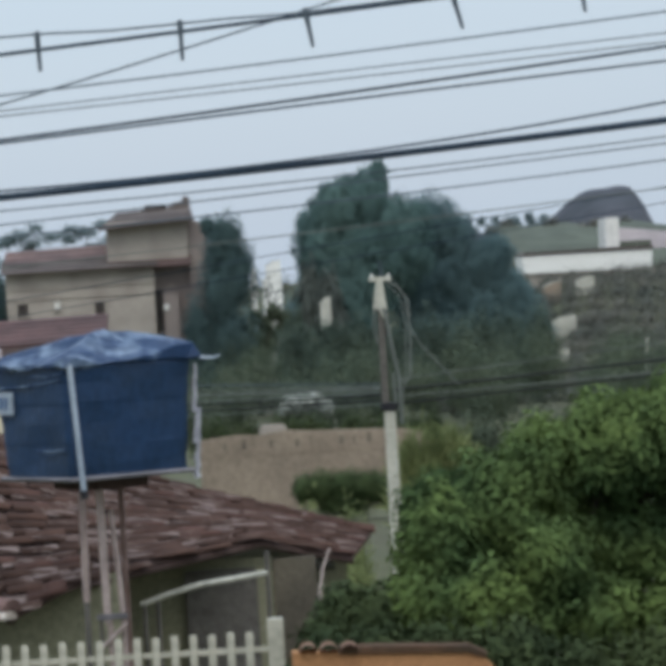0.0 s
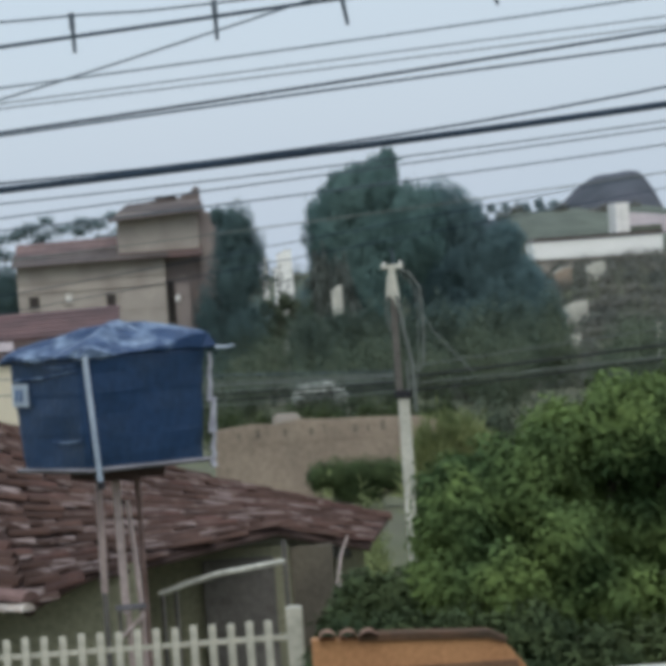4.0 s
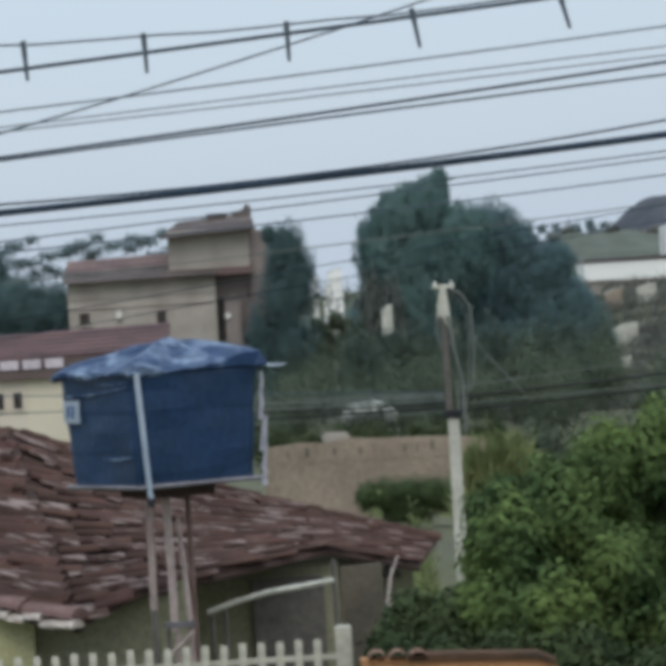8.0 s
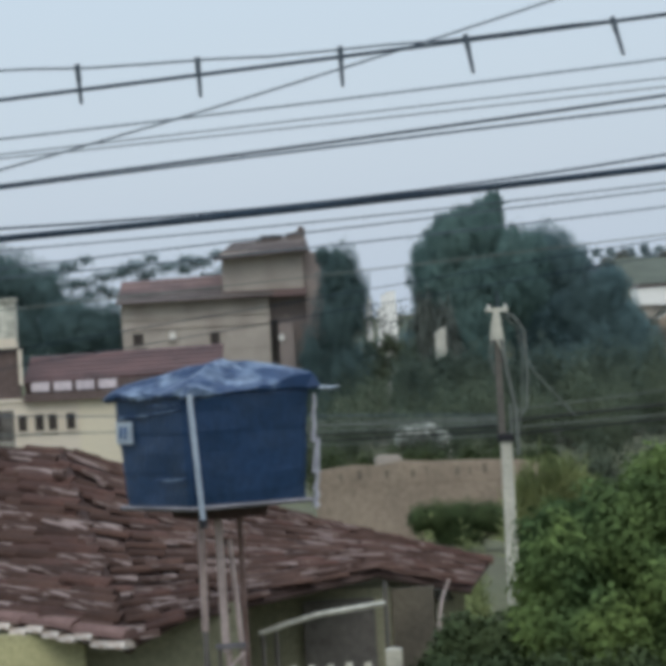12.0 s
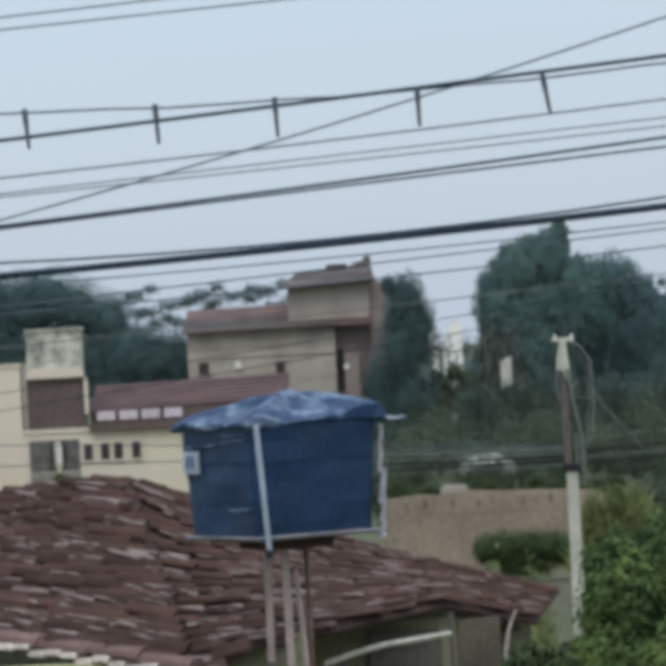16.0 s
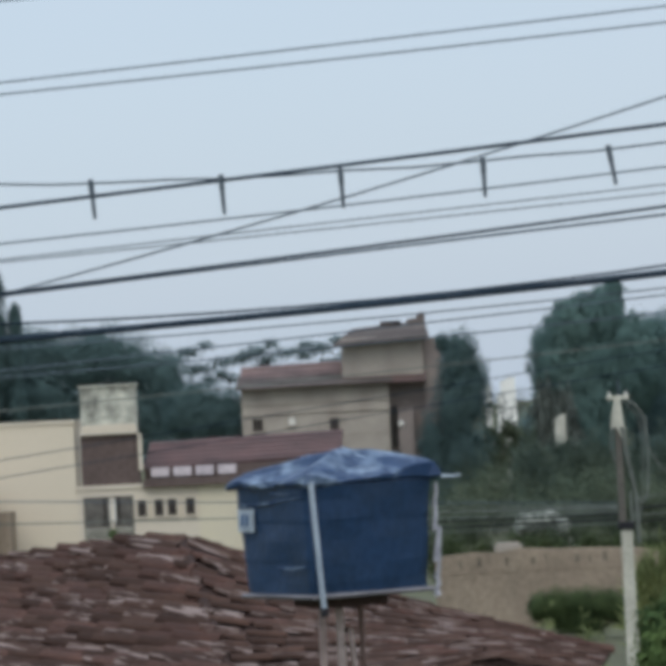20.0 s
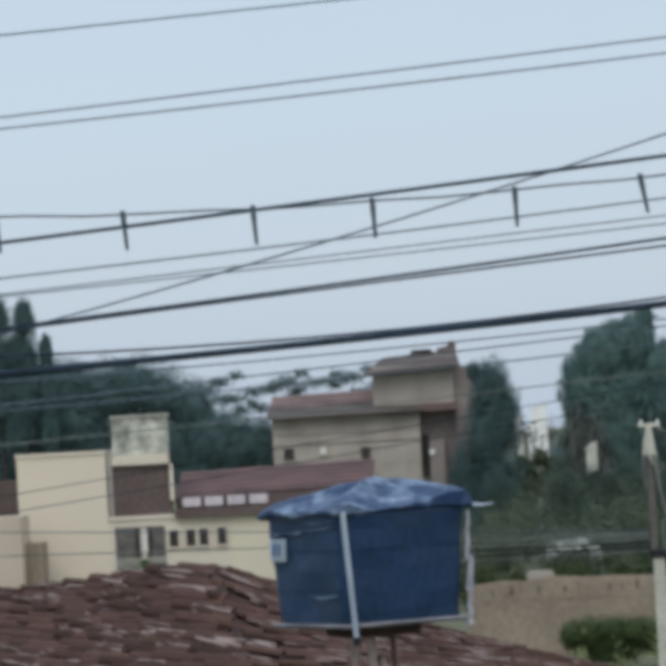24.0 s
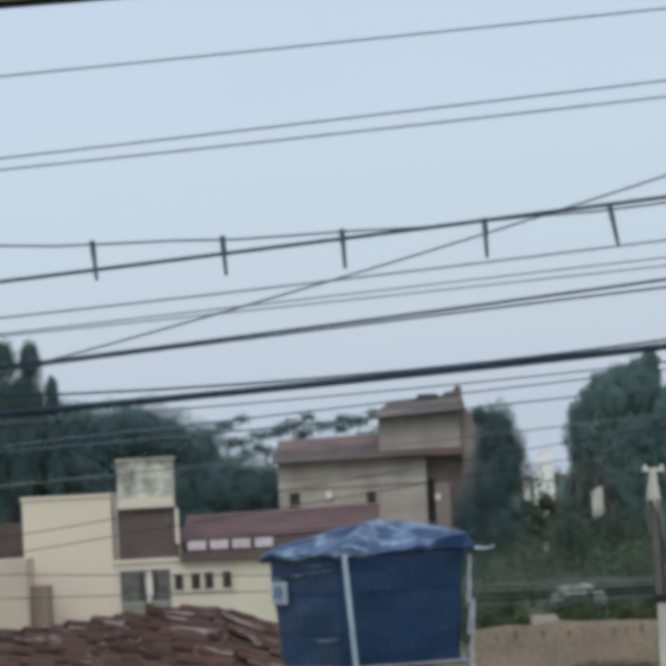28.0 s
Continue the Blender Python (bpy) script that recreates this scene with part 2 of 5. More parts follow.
M = dict(
    tarp=material("blue_tarpaulin", (0.0138, 0.0392, 0.09116), (0.0108, 0.03024, 0.06572), rough=0.42, grain=18, patch=2.5, bump=0.25),
    # second tone: sky highlights on the cover, painted as pale patches
    tarp_lid=material("highlight_blotched_tarpaulin", (0.010, 0.034, 0.088), (0.2, 0.26, 0.33), rough=0.5, grain=10, patch=5.0, bump=0.35, mix=0.585),
    pvc=material("white_plastic_pipe", (0.42, 0.48, 0.54), (0.26, 0.31, 0.36), rough=0.4, grain=20, patch=3, bump=0.05),
    label=material("paper_label", (0.62, 0.68, 0.72), (0.5, 0.56, 0.62), rough=0.5, grain=40, patch=6, bump=0),
    label_ink=material("label_print", (0.06, 0.13, 0.28), rough=0.5, bump=0),
    post_pale=material("sun_bleached_timber", (0.56, 0.46, 0.415), (0.36, 0.29, 0.265), grain=22, patch=3.0, bump=0.4),
    frame=material("pale_timber_frame", (0.22, 0.21, 0.22), (0.13, 0.125, 0.13), grain=24, patch=3),
    post_wood=material("weathered_timber", (0.34, 0.27, 0.24), (0.2, 0.155, 0.14), grain=26, patch=2.5, bump=0.4),
    rust=material("rusty_pipe", (0.22, 0.15, 0.13), (0.13, 0.08, 0.06), rough=0.7, grain=30, patch=4),
    dark=material("dark_rubber", (0.02, 0.02, 0.024), rough=0.6, grain=30, bump=0.1),
    tile=material("clay_roof_tile", (0.07188, 0.04081, 0.02998), (0.04942, 0.02968, 0.02273), rough=0.85, grain=9, patch=1.2, bump=0.4, vary=0.3),
    # tile_pale gets painted highlight streaks from the function below
    tile_pale=material("highlight_streaked_clay_tile", (0.07072, 0.042, 0.03162), (0.04992, 0.03, 0.02325), rough=0.85, grain=7, patch=1.6, bump=0.5, vary=0.25),
    tile_red=material("newer_red_clay_tile", (0.09568, 0.051, 0.03906), (0.06448, 0.038, 0.03069), rough=0.85, grain=9, patch=1.3, bump=0.4, vary=0.25),
    tile_verge=material("pinkish_red_clay_tile", (0.23, 0.145, 0.125), (0.16, 0.10, 0.087), rough=0.85, grain=8, patch=1.4, bump=0.4, vary=0.2),
    limewash=material("whitewashed_tile_end", (0.56, 0.5, 0.43), (0.3, 0.22, 0.17), rough=0.9, grain=10, patch=2, bump=0.4, vary=0.25),
    # shade between the cover tiles is put into this dark colour
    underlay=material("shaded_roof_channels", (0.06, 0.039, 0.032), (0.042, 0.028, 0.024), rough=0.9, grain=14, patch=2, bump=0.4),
    # dark enough to hold the shade under eave and tank
    fascia=material("shade_dark_fascia", (0.075, 0.05, 0.042), rough=0.8, grain=20, patch=2),
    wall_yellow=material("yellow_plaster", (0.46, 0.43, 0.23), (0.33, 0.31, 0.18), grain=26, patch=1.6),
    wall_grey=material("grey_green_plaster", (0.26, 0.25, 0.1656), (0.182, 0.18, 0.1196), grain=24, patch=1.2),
    fence=material("white_painted_steel", (0.5562, 0.53, 0.4278), (0.412, 0.395, 0.3128), rough=0.5, grain=20, patch=3, bump=0.1),
    orange=material("orange_plaster", (0.41, 0.215, 0.1), (0.32, 0.16, 0.075), grain=30, patch=2.0),
    brown_wall=material("brown_plaster", (0.20, 0.115, 0.065), (0.13, 0.075, 0.045), grain=30, patch=2.0),
    concrete=material("pale_concrete", (0.52, 0.505, 0.42), (0.37, 0.36, 0.30), grain=18, patch=1.8, bump=0.4),
    # also colours panels and a pipe that are dark from shade
    concrete_dark=material("soot_and_shade_concrete", (0.15, 0.1375, 0.12), (0.0875, 0.08125, 0.072), grain=18, patch=2, bump=0.4),
    cable=material("black_cable", (0.03, 0.046, 0.064), rough=0.9, grain=30, bump=0),
    cable_thin=material("grey_wire", (0.105, 0.132, 0.155), rough=0.8, grain=30, bump=0),
    cable_pale=material("pale_grey_wire", (0.17, 0.185, 0.165), rough=0.8, grain=30, bump=0),
    beige=material("beige_plaster", (0.295, 0.238, 0.178), (0.215, 0.172, 0.13), grain=9, patch=1.1, bump=0.3),
    beige_dark=material("stained_and_shade_plaster", (0.185, 0.155, 0.12), (0.12, 0.10, 0.08), grain=12, patch=1.2),
    cream=material("cream_paint", (0.64, 0.56, 0.435), (0.625, 0.545, 0.42), grain=40, patch=0.35, bump=0.1),
    cream_pink=material("pale_cream_paint", (0.62, 0.55, 0.44), (0.58, 0.51, 0.41), grain=40, patch=0.4, bump=0.1),
    cream_yellow=material("pale_cream_yellow_paint", (0.63, 0.565, 0.42), (0.60, 0.54, 0.41), grain=40, patch=0.4, bump=0.1),
    tower=material("mottled_whitewash", (0.56, 0.55, 0.46), (0.17, 0.17, 0.145), grain=5, patch=1.3, bump=0.2, mix=0.5),
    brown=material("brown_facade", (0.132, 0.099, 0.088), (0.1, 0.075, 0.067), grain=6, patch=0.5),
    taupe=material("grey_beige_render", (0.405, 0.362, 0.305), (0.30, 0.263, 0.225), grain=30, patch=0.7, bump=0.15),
    # darker copy of taupe: the side walls' shade is in the colour
    taupe_side=material("shaded_side_render", (0.29, 0.245, 0.215), (0.20, 0.165, 0.15), grain=30, patch=0.4),
    far_tile=material("red_brown_roof", (0.125, 0.076, 0.07), (0.085, 0.057, 0.054), grain=5, patch=0.6, vary=0.2),
    glass=material("dark_window_glass", (0.05, 0.04, 0.034), rough=0.3, grain=5, bump=0),
    white=material("white_paint", (0.74, 0.72, 0.66), (0.6, 0.58, 0.52), grain=5, patch=0.3, bump=0.05),
    pink=material("pinkish_paint", (0.56, 0.50, 0.50), (0.47, 0.42, 0.43), grain=5, patch=0.3),
    leaf_bank=material("dark_olive_foliage", (0.088, 0.104, 0.066), (0.06, 0.08, 0.054), rough=0.9, grain=3, patch=0.6, bump=0, island=0.2, thin=0.15),
    # distant haze is mixed into this blue-green leaf colour
    leaf_shade=material("hazed_deep_blue_green_foliage", (0.102, 0.156, 0.148), (0.082, 0.131, 0.127), rough=0.9, grain=2, patch=0.4, bump=0, island=0.06, thin=0.3),
    leaf_reed=material("yellow_green_reed", (0.27, 0.30, 0.13), (0.18, 0.215, 0.09), rough=0.9, grain=6, patch=1.5, bump=0, island=0.2, thin=0.3),
    coping=material("sunlit_clay_coping", (0.36, 0.23, 0.16), (0.24, 0.14, 0.1), rough=0.85, grain=12, patch=4, bump=0.3),
    grass=material("grass_and_soil", (0.115, 0.120, 0.068), (0.095, 0.092, 0.06), rough=0.95, grain=3, patch=0.12, bump=0.5),
    leaf=material("green_leaf", (0.150, 0.208, 0.064), (0.058, 0.1, 0.042), rough=0.8, grain=4, patch=1.5, bump=0, island=0.3, thin=0.3),
    # leaf_far and leaf_blue: base colours lifted and blued to stand for aerial haze
    leaf_far=material("hazed_distant_foliage", (0.1195, 0.1884, 0.1663), (0.09094, 0.1534, 0.1404), rough=0.9, grain=2, patch=0.4, bump=0, island=0.06, thin=0.35),
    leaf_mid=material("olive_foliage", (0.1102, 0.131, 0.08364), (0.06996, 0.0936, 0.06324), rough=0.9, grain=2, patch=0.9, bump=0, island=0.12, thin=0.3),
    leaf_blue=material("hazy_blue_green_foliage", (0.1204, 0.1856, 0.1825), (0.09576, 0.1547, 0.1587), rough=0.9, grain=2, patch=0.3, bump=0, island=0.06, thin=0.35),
    leaf_dry=material("dry_grey_green_scrub", (0.162, 0.1566, 0.1296), (0.09504, 0.1058, 0.0918), rough=0.9, grain=2, patch=0.35, bump=0, island=0.12, thin=0.2),
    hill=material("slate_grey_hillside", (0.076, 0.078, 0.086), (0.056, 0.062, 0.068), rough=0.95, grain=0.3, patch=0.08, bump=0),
    hedge=material("clipped_hedge_leaf", (0.082, 0.110, 0.045), (0.050, 0.078, 0.034), rough=0.8, grain=4, patch=0.8, bump=0, island=0.3, thin=0.15),
    blossom=material("pale_grey_blossom", (0.56, 0.57, 0.50), (0.22, 0.25, 0.20), rough=0.9, grain=4, patch=3.0, bump=0, island=0.4, thin=0.3),
    # green darkened to stand for shade low in the foliage
    leaf_low=material("shade_green_shrub_leaf", (0.074, 0.096, 0.038), (0.036, 0.055, 0.027), rough=0.8, grain=4, patch=2.0, bump=0, island=0.3, thin=0.15),
    # paler still: the haze before the skyline trees is in the colour
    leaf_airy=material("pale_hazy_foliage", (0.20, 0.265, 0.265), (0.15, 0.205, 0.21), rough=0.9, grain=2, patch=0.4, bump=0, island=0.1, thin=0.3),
    slope=material("grey_green_pasture", (0.115, 0.127, 0.097), (0.078, 0.088, 0.07), rough=0.95, grain=0.5, patch=0.2, bump=0),
    trunk_pale=material("dry_grey_green_fronds", (0.125, 0.14, 0.12), (0.085, 0.10, 0.088), rough=0.9, grain=4, patch=1.0, bump=0, island=0.15, thin=0.2),
    bright=material("clean_white_paint", (0.82, 0.81, 0.75), (0.76, 0.75, 0.69), grain=60, patch=0.5, bump=0.05),
    line_cable=material("dull_black_line_cable", (0.040, 0.044, 0.040), rough=0.9, grain=30, bump=0),
    brown_roof=material("mauve_brown_roof", (0.155, 0.105, 0.094), (0.102, 0.074, 0.069), grain=5, patch=0.6, vary=0.2),
    pier=material("dark_brown_pier", (0.135, 0.118, 0.088), (0.085, 0.075, 0.058), grain=18, patch=2, bump=0.4),
    slab=material("dark_taupe_roof", (0.135, 0.112, 0.100), (0.09, 0.076, 0.070), grain=5, patch=0.6, vary=0.2),
    # pale blue of the highlights painted along the cover's ridges
    bleached=material("tarpaulin_highlight", (0.27, 0.33, 0.40), (0.12, 0.19, 0.28), rough=0.5, grain=14, patch=8, bump=0.3),
    tatter=material("chalky_torn_plastic", (0.40, 0.40, 0.42), (0.24, 0.24, 0.27), rough=0.6, grain=18, patch=7, bump=0.3),
    leaf_foot=material("dull_green_undergrowth", (0.112, 0.148, 0.116), (0.080, 0.112, 0.090), rough=0.9, grain=2, patch=0.7, bump=0, island=0.1, thin=0.3),
    tan=material("tan_paint", (0.50, 0.42, 0.33), (0.44, 0.36, 0.28), grain=30, patch=0.5, bump=0.1),
    coping_dark=material("dark_brown_coping", (0.11, 0.062, 0.038), (0.06, 0.042, 0.028), rough=0.9, grain=14, patch=4, bump=0.5),
    bark=material("bark", (0.06, 0.05, 0.042), (0.036, 0.031, 0.027), grain=14, patch=2, bump=0.6),
)


def lit_crest(m, pale):
    """Paint lit-edge streaks along a cover tile's barrel, unevenly and differently on every tile."""
    nt = m.node_tree
    hsv = [n for n in nt.nodes if n.type == "HUE_SAT"][0]
    bsdf = nt.nodes["Principled BSDF"]
    co = nt.nodes.new("ShaderNodeTexCoord")
    info = nt.nodes.new("ShaderNodeObjectInfo")
    shift = nt.nodes.new("ShaderNodeVectorMath")
    shift.operation = "MULTIPLY_ADD"
    nt.links.new(info.outputs["Random"], shift.inputs[0])
    shift.inputs[1].default_value = (31.0, 17.0, 5.0)
    nt.links.new(co.outputs["Object"], shift.inputs[2])
    stretch = nt.nodes.new("ShaderNodeCombineXYZ")
    for axis, way in (("X", (3.0, -1.3, 0)), ("Y", (0, 1.15, 0)), ("Z", (0, 0, 1.0))):
        dot = nt.nodes.new("ShaderNodeVectorMath")
        dot.operation = "DOT_PRODUCT"
        nt.links.new(shift.outputs[0], dot.inputs[0])
        dot.inputs[1].default_value = way
        nt.links.new(dot.outputs["Value"], stretch.inputs[axis])
    lit_noise = nt.nodes.new("ShaderNodeTexNoise")
    lit_noise.inputs["Scale"].default_value, lit_noise.inputs["Detail"].default_value = 1.1, 2.0
    nt.links.new(stretch.outputs[0], lit_noise.inputs["Vector"])
    edge = nt.nodes.new("ShaderNodeMapRange")
    edge.inputs["From Min"].default_value, edge.inputs["From Max"].default_value = 0.52, 0.63
    nt.links.new(lit_noise.outputs["Fac"], edge.inputs["Value"])
    two = nt.nodes.new("ShaderNodeMix")
    two.data_type = "RGBA"
    two.inputs["B"].default_value = (*pale, 1)
    nt.links.new(hsv.outputs["Color"], two.inputs["A"])
    nt.links.new(edge.outputs["Result"], two.inputs["Factor"])
    nt.links.new(two.outputs["Result"], bsdf.inputs["Base Color"])


# pale colour of the painted highlights on the tile edges
lit_crest(M["tile_pale"], (0.235, 0.18, 0.16))


# ---------------------------------------------------------------- mesh helpers
def thing(name, at, label, category, group="", kind=""):
    ob = new(name)
    ob.location = at
    return tagged(ob, label, category, group, kind)


def part(name, bm, mat, parent, label=""):
    me = bpy.data.meshes.new(name)
    bm.to_mesh(me)
    bm.free()
    me.materials.append(mat)
    ob = new(name, me)
    ob.parent = parent
    return tagged(ob, label)


def solo(name, bm, mat, label, category, group="", kind="", at=(0, 0, 0)):
    ob = part(name, bm, mat, None, label)
    ob.location = at
    return tagged(ob, "", category, group, kind)


def box(bm, lo, hi, bevel=0.0, turn=None):
    c = [(a + b) / 2 for a, b in zip(lo, hi)]
    s = [abs(b - a) for a, b in zip(lo, hi)]
    m = Matrix.Translation(c) @ (turn or Matrix()) @ Matrix.Diagonal((*s, 1))
    r = bmesh.ops.create_cube(bm, size=1, matrix=m)
    if bevel:
        edges = list({e for v in r["verts"] for e in v.link_edges})
        bmesh.ops.bevel(bm, geom=edges, offset=bevel, segments=2, affect="EDGES")
    return bm


def block(lo, hi, bevel=0.0, turn=None):
    return box(bmesh.new(), lo, hi, bevel, turn)


def tube(bm, pts, r0, r1=None, n=8):
    pts = [Vector(p) for p in pts]
    r1 = r0 if r1 is None else r1
    rings = []
    for i, p in enumerate(pts):
        d = (pts[min(i + 1, len(pts) - 1)] - pts[max(i - 1, 0)]).normalized()
        up = Vector((0, 1, 0)) if abs(d.y) < 0.9 else Vector((1, 0, 0))
        a = d.cross(up).normalized()
        b = d.cross(a)
        r = r0 + (r1 - r0) * i / (len(pts) - 1)
        rings.append([bm.verts.new(p + (a * math.cos(k * math.tau / n) + b * math.sin(k * math.tau / n)) * r) for k in range(n)])
    for q, w in zip(rings, rings[1:]):
        for k in range(n):
            bm.faces.new((q[k], q[(k + 1) % n], w[(k + 1) % n], w[k]))
    bm.faces.new(rings[0][::-1])
    bm.faces.new(rings[-1])
    return bm


def rod(pts, r0, r1=None, n=8):
    return tube(bmesh.new(), pts, r0, r1, n)


def prism(pts, depth):
    """A slab from a front outline of (x, z) in the plane y = 0, going back by depth."""
    bm = bmesh.new()
    f = [bm.verts.new((x, 0, z)) for x, z in pts]
    b = [bm.verts.new((x, depth, z)) for x, z in pts]
    bm.faces.new(f)
    bm.faces.new(b[::-1])
    for i in range(len(pts)):
        j = (i + 1) % len(pts)
        bm.faces.new((f[j], f[i], b[i], b[j]))
    bmesh.ops.recalc_face_normals(bm, faces=bm.faces)
    return bm


def hanging(x0, z0, x1, z1, y0, y1, sag, steps=40):
    out = []
    for i in range(steps + 1):
        u = i / steps
        out.append((x0 + (x1 - x0) * u, y0 + (y1 - y0) * u, z0 + (z1 - z0) * u - 4 * sag * u * (1 - u)))
    return out


def leaves(name, blobs, count, length, mat, parent=None, label="", seed=1, width=0.4, droop=0.3, shell=0.55, rough=0.18, soften=0.8):
    """Many folded leaves spread through the outer part of the blobs (x, y, z, rx, ry, rz); soften: how far each leaf is shaded with its clump."""
    rng = np.random.default_rng(seed)
    B = np.array(blobs, float)
    vol = (B[:, 3] * B[:, 4] * B[:, 5]) ** (2 / 3)
    pick = rng.choice(len(B), count, p=vol / vol.sum())
    d = rng.normal(size=(count, 3))
    d /= np.linalg.norm(d, axis=1)[:, None]
    rad = shell + (1 - shell) * rng.random(count) ** 0.7
    rad *= 1 + 0.16 * np.sin(d[:, 0] * 7 + pick) * np.cos(d[:, 2] * 6 + pick * 2) + 0.06 * rng.normal(size=count)
    core = rng.random(count) < 0.3
    rad = np.where(core, 0.62 * rng.random(count) ** 0.4, rad)
    p = B[pick, :3] + d * B[pick, 3:] * rad[:, None]
    # most leaves turn their face outwards and up, as they do towards the light
    face = d + np.array((0, 0, 0.45)) + rough * rng.normal(size=(count, 3))
    a = np.cross(face, rng.normal(size=(count, 3)))
    a[:, 2] -= droop
    a /= np.linalg.norm(a, axis=1)[:, None]
    b = np.cross(a, face)
    b /= np.linalg.norm(b, axis=1)[:, None] + 1e-9
    nrm = np.cross(b, a)
    s = length * (0.6 + 0.8 * rng.random(count))[:, None] * np.where(core, 1.8, 1.0)[:, None]
    w = s * width * 0.5
    V = np.stack([p, p + a * s * 0.5 + b * w + nrm * w * 0.4, p + a * s, p + a * s * 0.5 - b * w + nrm * w * 0.4], 1).reshape(-1, 3)
    i = np.arange(count) * 4
    F = np.concatenate([np.stack([i, i + 1, i + 2], 1), np.stack([i, i + 2, i + 3], 1)])
    me = bpy.data.meshes.new(name)
    me.from_pydata(V.tolist(), [], F.tolist())
    me.materials.append(mat)
    if soften:
        out = d / B[pick, 3:] + np.array((0, 0, 0.25))
        out /= np.linalg.norm(out, axis=1)[:, None]
        own = nrm / (np.linalg.norm(nrm, axis=1)[:, None] + 1e-9)
        out = out * soften + own * (1 - soften)
        out /= np.linalg.norm(out, axis=1)[:, None] + 1e-9
        me.polygons.foreach_set("use_smooth", np.ones(len(F), bool))
        me.normals_split_custom_set_from_vertices(np.repeat(out, 4, axis=0).tolist())
    ob = new(name, me)
    ob.parent = parent
    return tagged(ob, label)


def limbs(trunk_at, top, blobs, r):
    """A tapered, slightly crooked trunk with a limb into each blob of the crown."""
    bm = bmesh.new()
    a, b = Vector(trunk_at), Vector(top)
    pts = [a.lerp(b, u) + Vector((math.sin(u * 5) * r * 0.6, math.cos(u * 4) * r * 0.4, 0)) for u in (0, 0.25, 0.5, 0.75, 1)]
    tube(bm, pts, r, r * 0.5, 8)
    for k, q in enumerate(blobs):
        e = Vector(q[:3]) + Vector((0, 0, q[5] * 0.3))
        s = a.lerp(b, 0.55 + 0.4 * ((k * 37) % 10) / 10)
        tube(bm, [s, s.lerp(e, 0.5) + Vector((0, 0, r)), e], r * 0.4, r * 0.12, 6)
    return bm


def tree(name, base, top, blobs, r, count, length, mat, label, category="tree", seed=1, group="", **kw):
    ob = thing(name, base, label, category, group)
    off = Vector(base)
    local = [(q[0] - off.x, q[1] - off.y, q[2] - off.z, *q[3:]) for q in blobs]
    part("trunk", limbs((0, 0, 0), Vector(top) - off, local, r), M["bark"], ob)
    crown = leaves("crown", local, count, length, mat, ob, seed=seed, **kw)
    tagged(crown, kind="stuff")
    return ob


# ---------------------------------------------------------------- ground
def smooth(a, b, v):
    u = min(max((v - a) / (b - a), 0), 1)
    return u * u * (3 - 2 * u)


def height(x, y):
    bank = 1.0 * smooth(38, 62, y) * (1 - smooth(90, 140, y))
    low = -1.4 * smooth(100, 160, y) * (1 - smooth(230, 420, y))
    rise = 6.0 * smooth(185, 255, y) * smooth(9, 22, x)
    return bank + low + rise


def ground_sheet():
    xs = sorted({*np.linspace(-60, 60, 61).tolist(), *(s * v for s in (-1, 1) for v in (80, 120, 200, 400, 900, 2500))})
    ys = sorted({*np.linspace(-20, 300, 81).tolist(), -60, -200, -800, -2500, 340, 400, 480, 600, 900, 1600, 2600, 4200})
    V = [(x, y, height(x, y)) for y in ys for x in xs]
    n = len(xs)
    F = [(j * n + i, j * n + i + 1, (j + 1) * n + i + 1, (j + 1) * n + i) for j in range(len(ys) - 1) for i in range(n - 1)]
    me = bpy.data.meshes.new("ground")
    me.from_pydata(V, [], F)
    me.materials.append(M["grass"])
    return tagged(new("ground", me), "patchy green grass and bare soil", "ground", kind="structure")


ground_sheet()


# ---------------------------------------------------------------- tile-roofed house across the street
ROOF_PEAK, ROOF_CORNER = Vector((-2.32, 32.0, 4.28)), Vector((-1.66, 28.6, 2.96))
ROOF_LEFT, RIDGE_LEFT = Vector((-4.05, 30.5, 3.30)), Vector((-4.33, 33.0, 4.09))
EAVE_B, EAVE_M, EAVE_R, ROOF_TIP = Vector((-1.15, 29.2, 3.16)), Vector((0.17, 30.6, 3.29)), Vector((0.9, 31.2, 3.07)), Vector((1.12, 33.0, 3.15))
RIDGE_SAG = Vector((-0.35, 32.57, 3.59))

house = thing("tiled_house", (-1.6, 31, 0), "low plastered house with a weathered brown clay-tile hip roof", "house")
BASE = Vector((-1.6, 31, 0))


def along(line, u):
    """The point at the share u of the way along a broken line."""
    d = [(b - a).length for a, b in zip(line, line[1:])]
    s = u * sum(d)
    for a, b, k in zip(line, line[1:], d):
        if s <= k + 1e-9:
            return a.lerp(b, s / k)
        s -= k
    return line[-1]


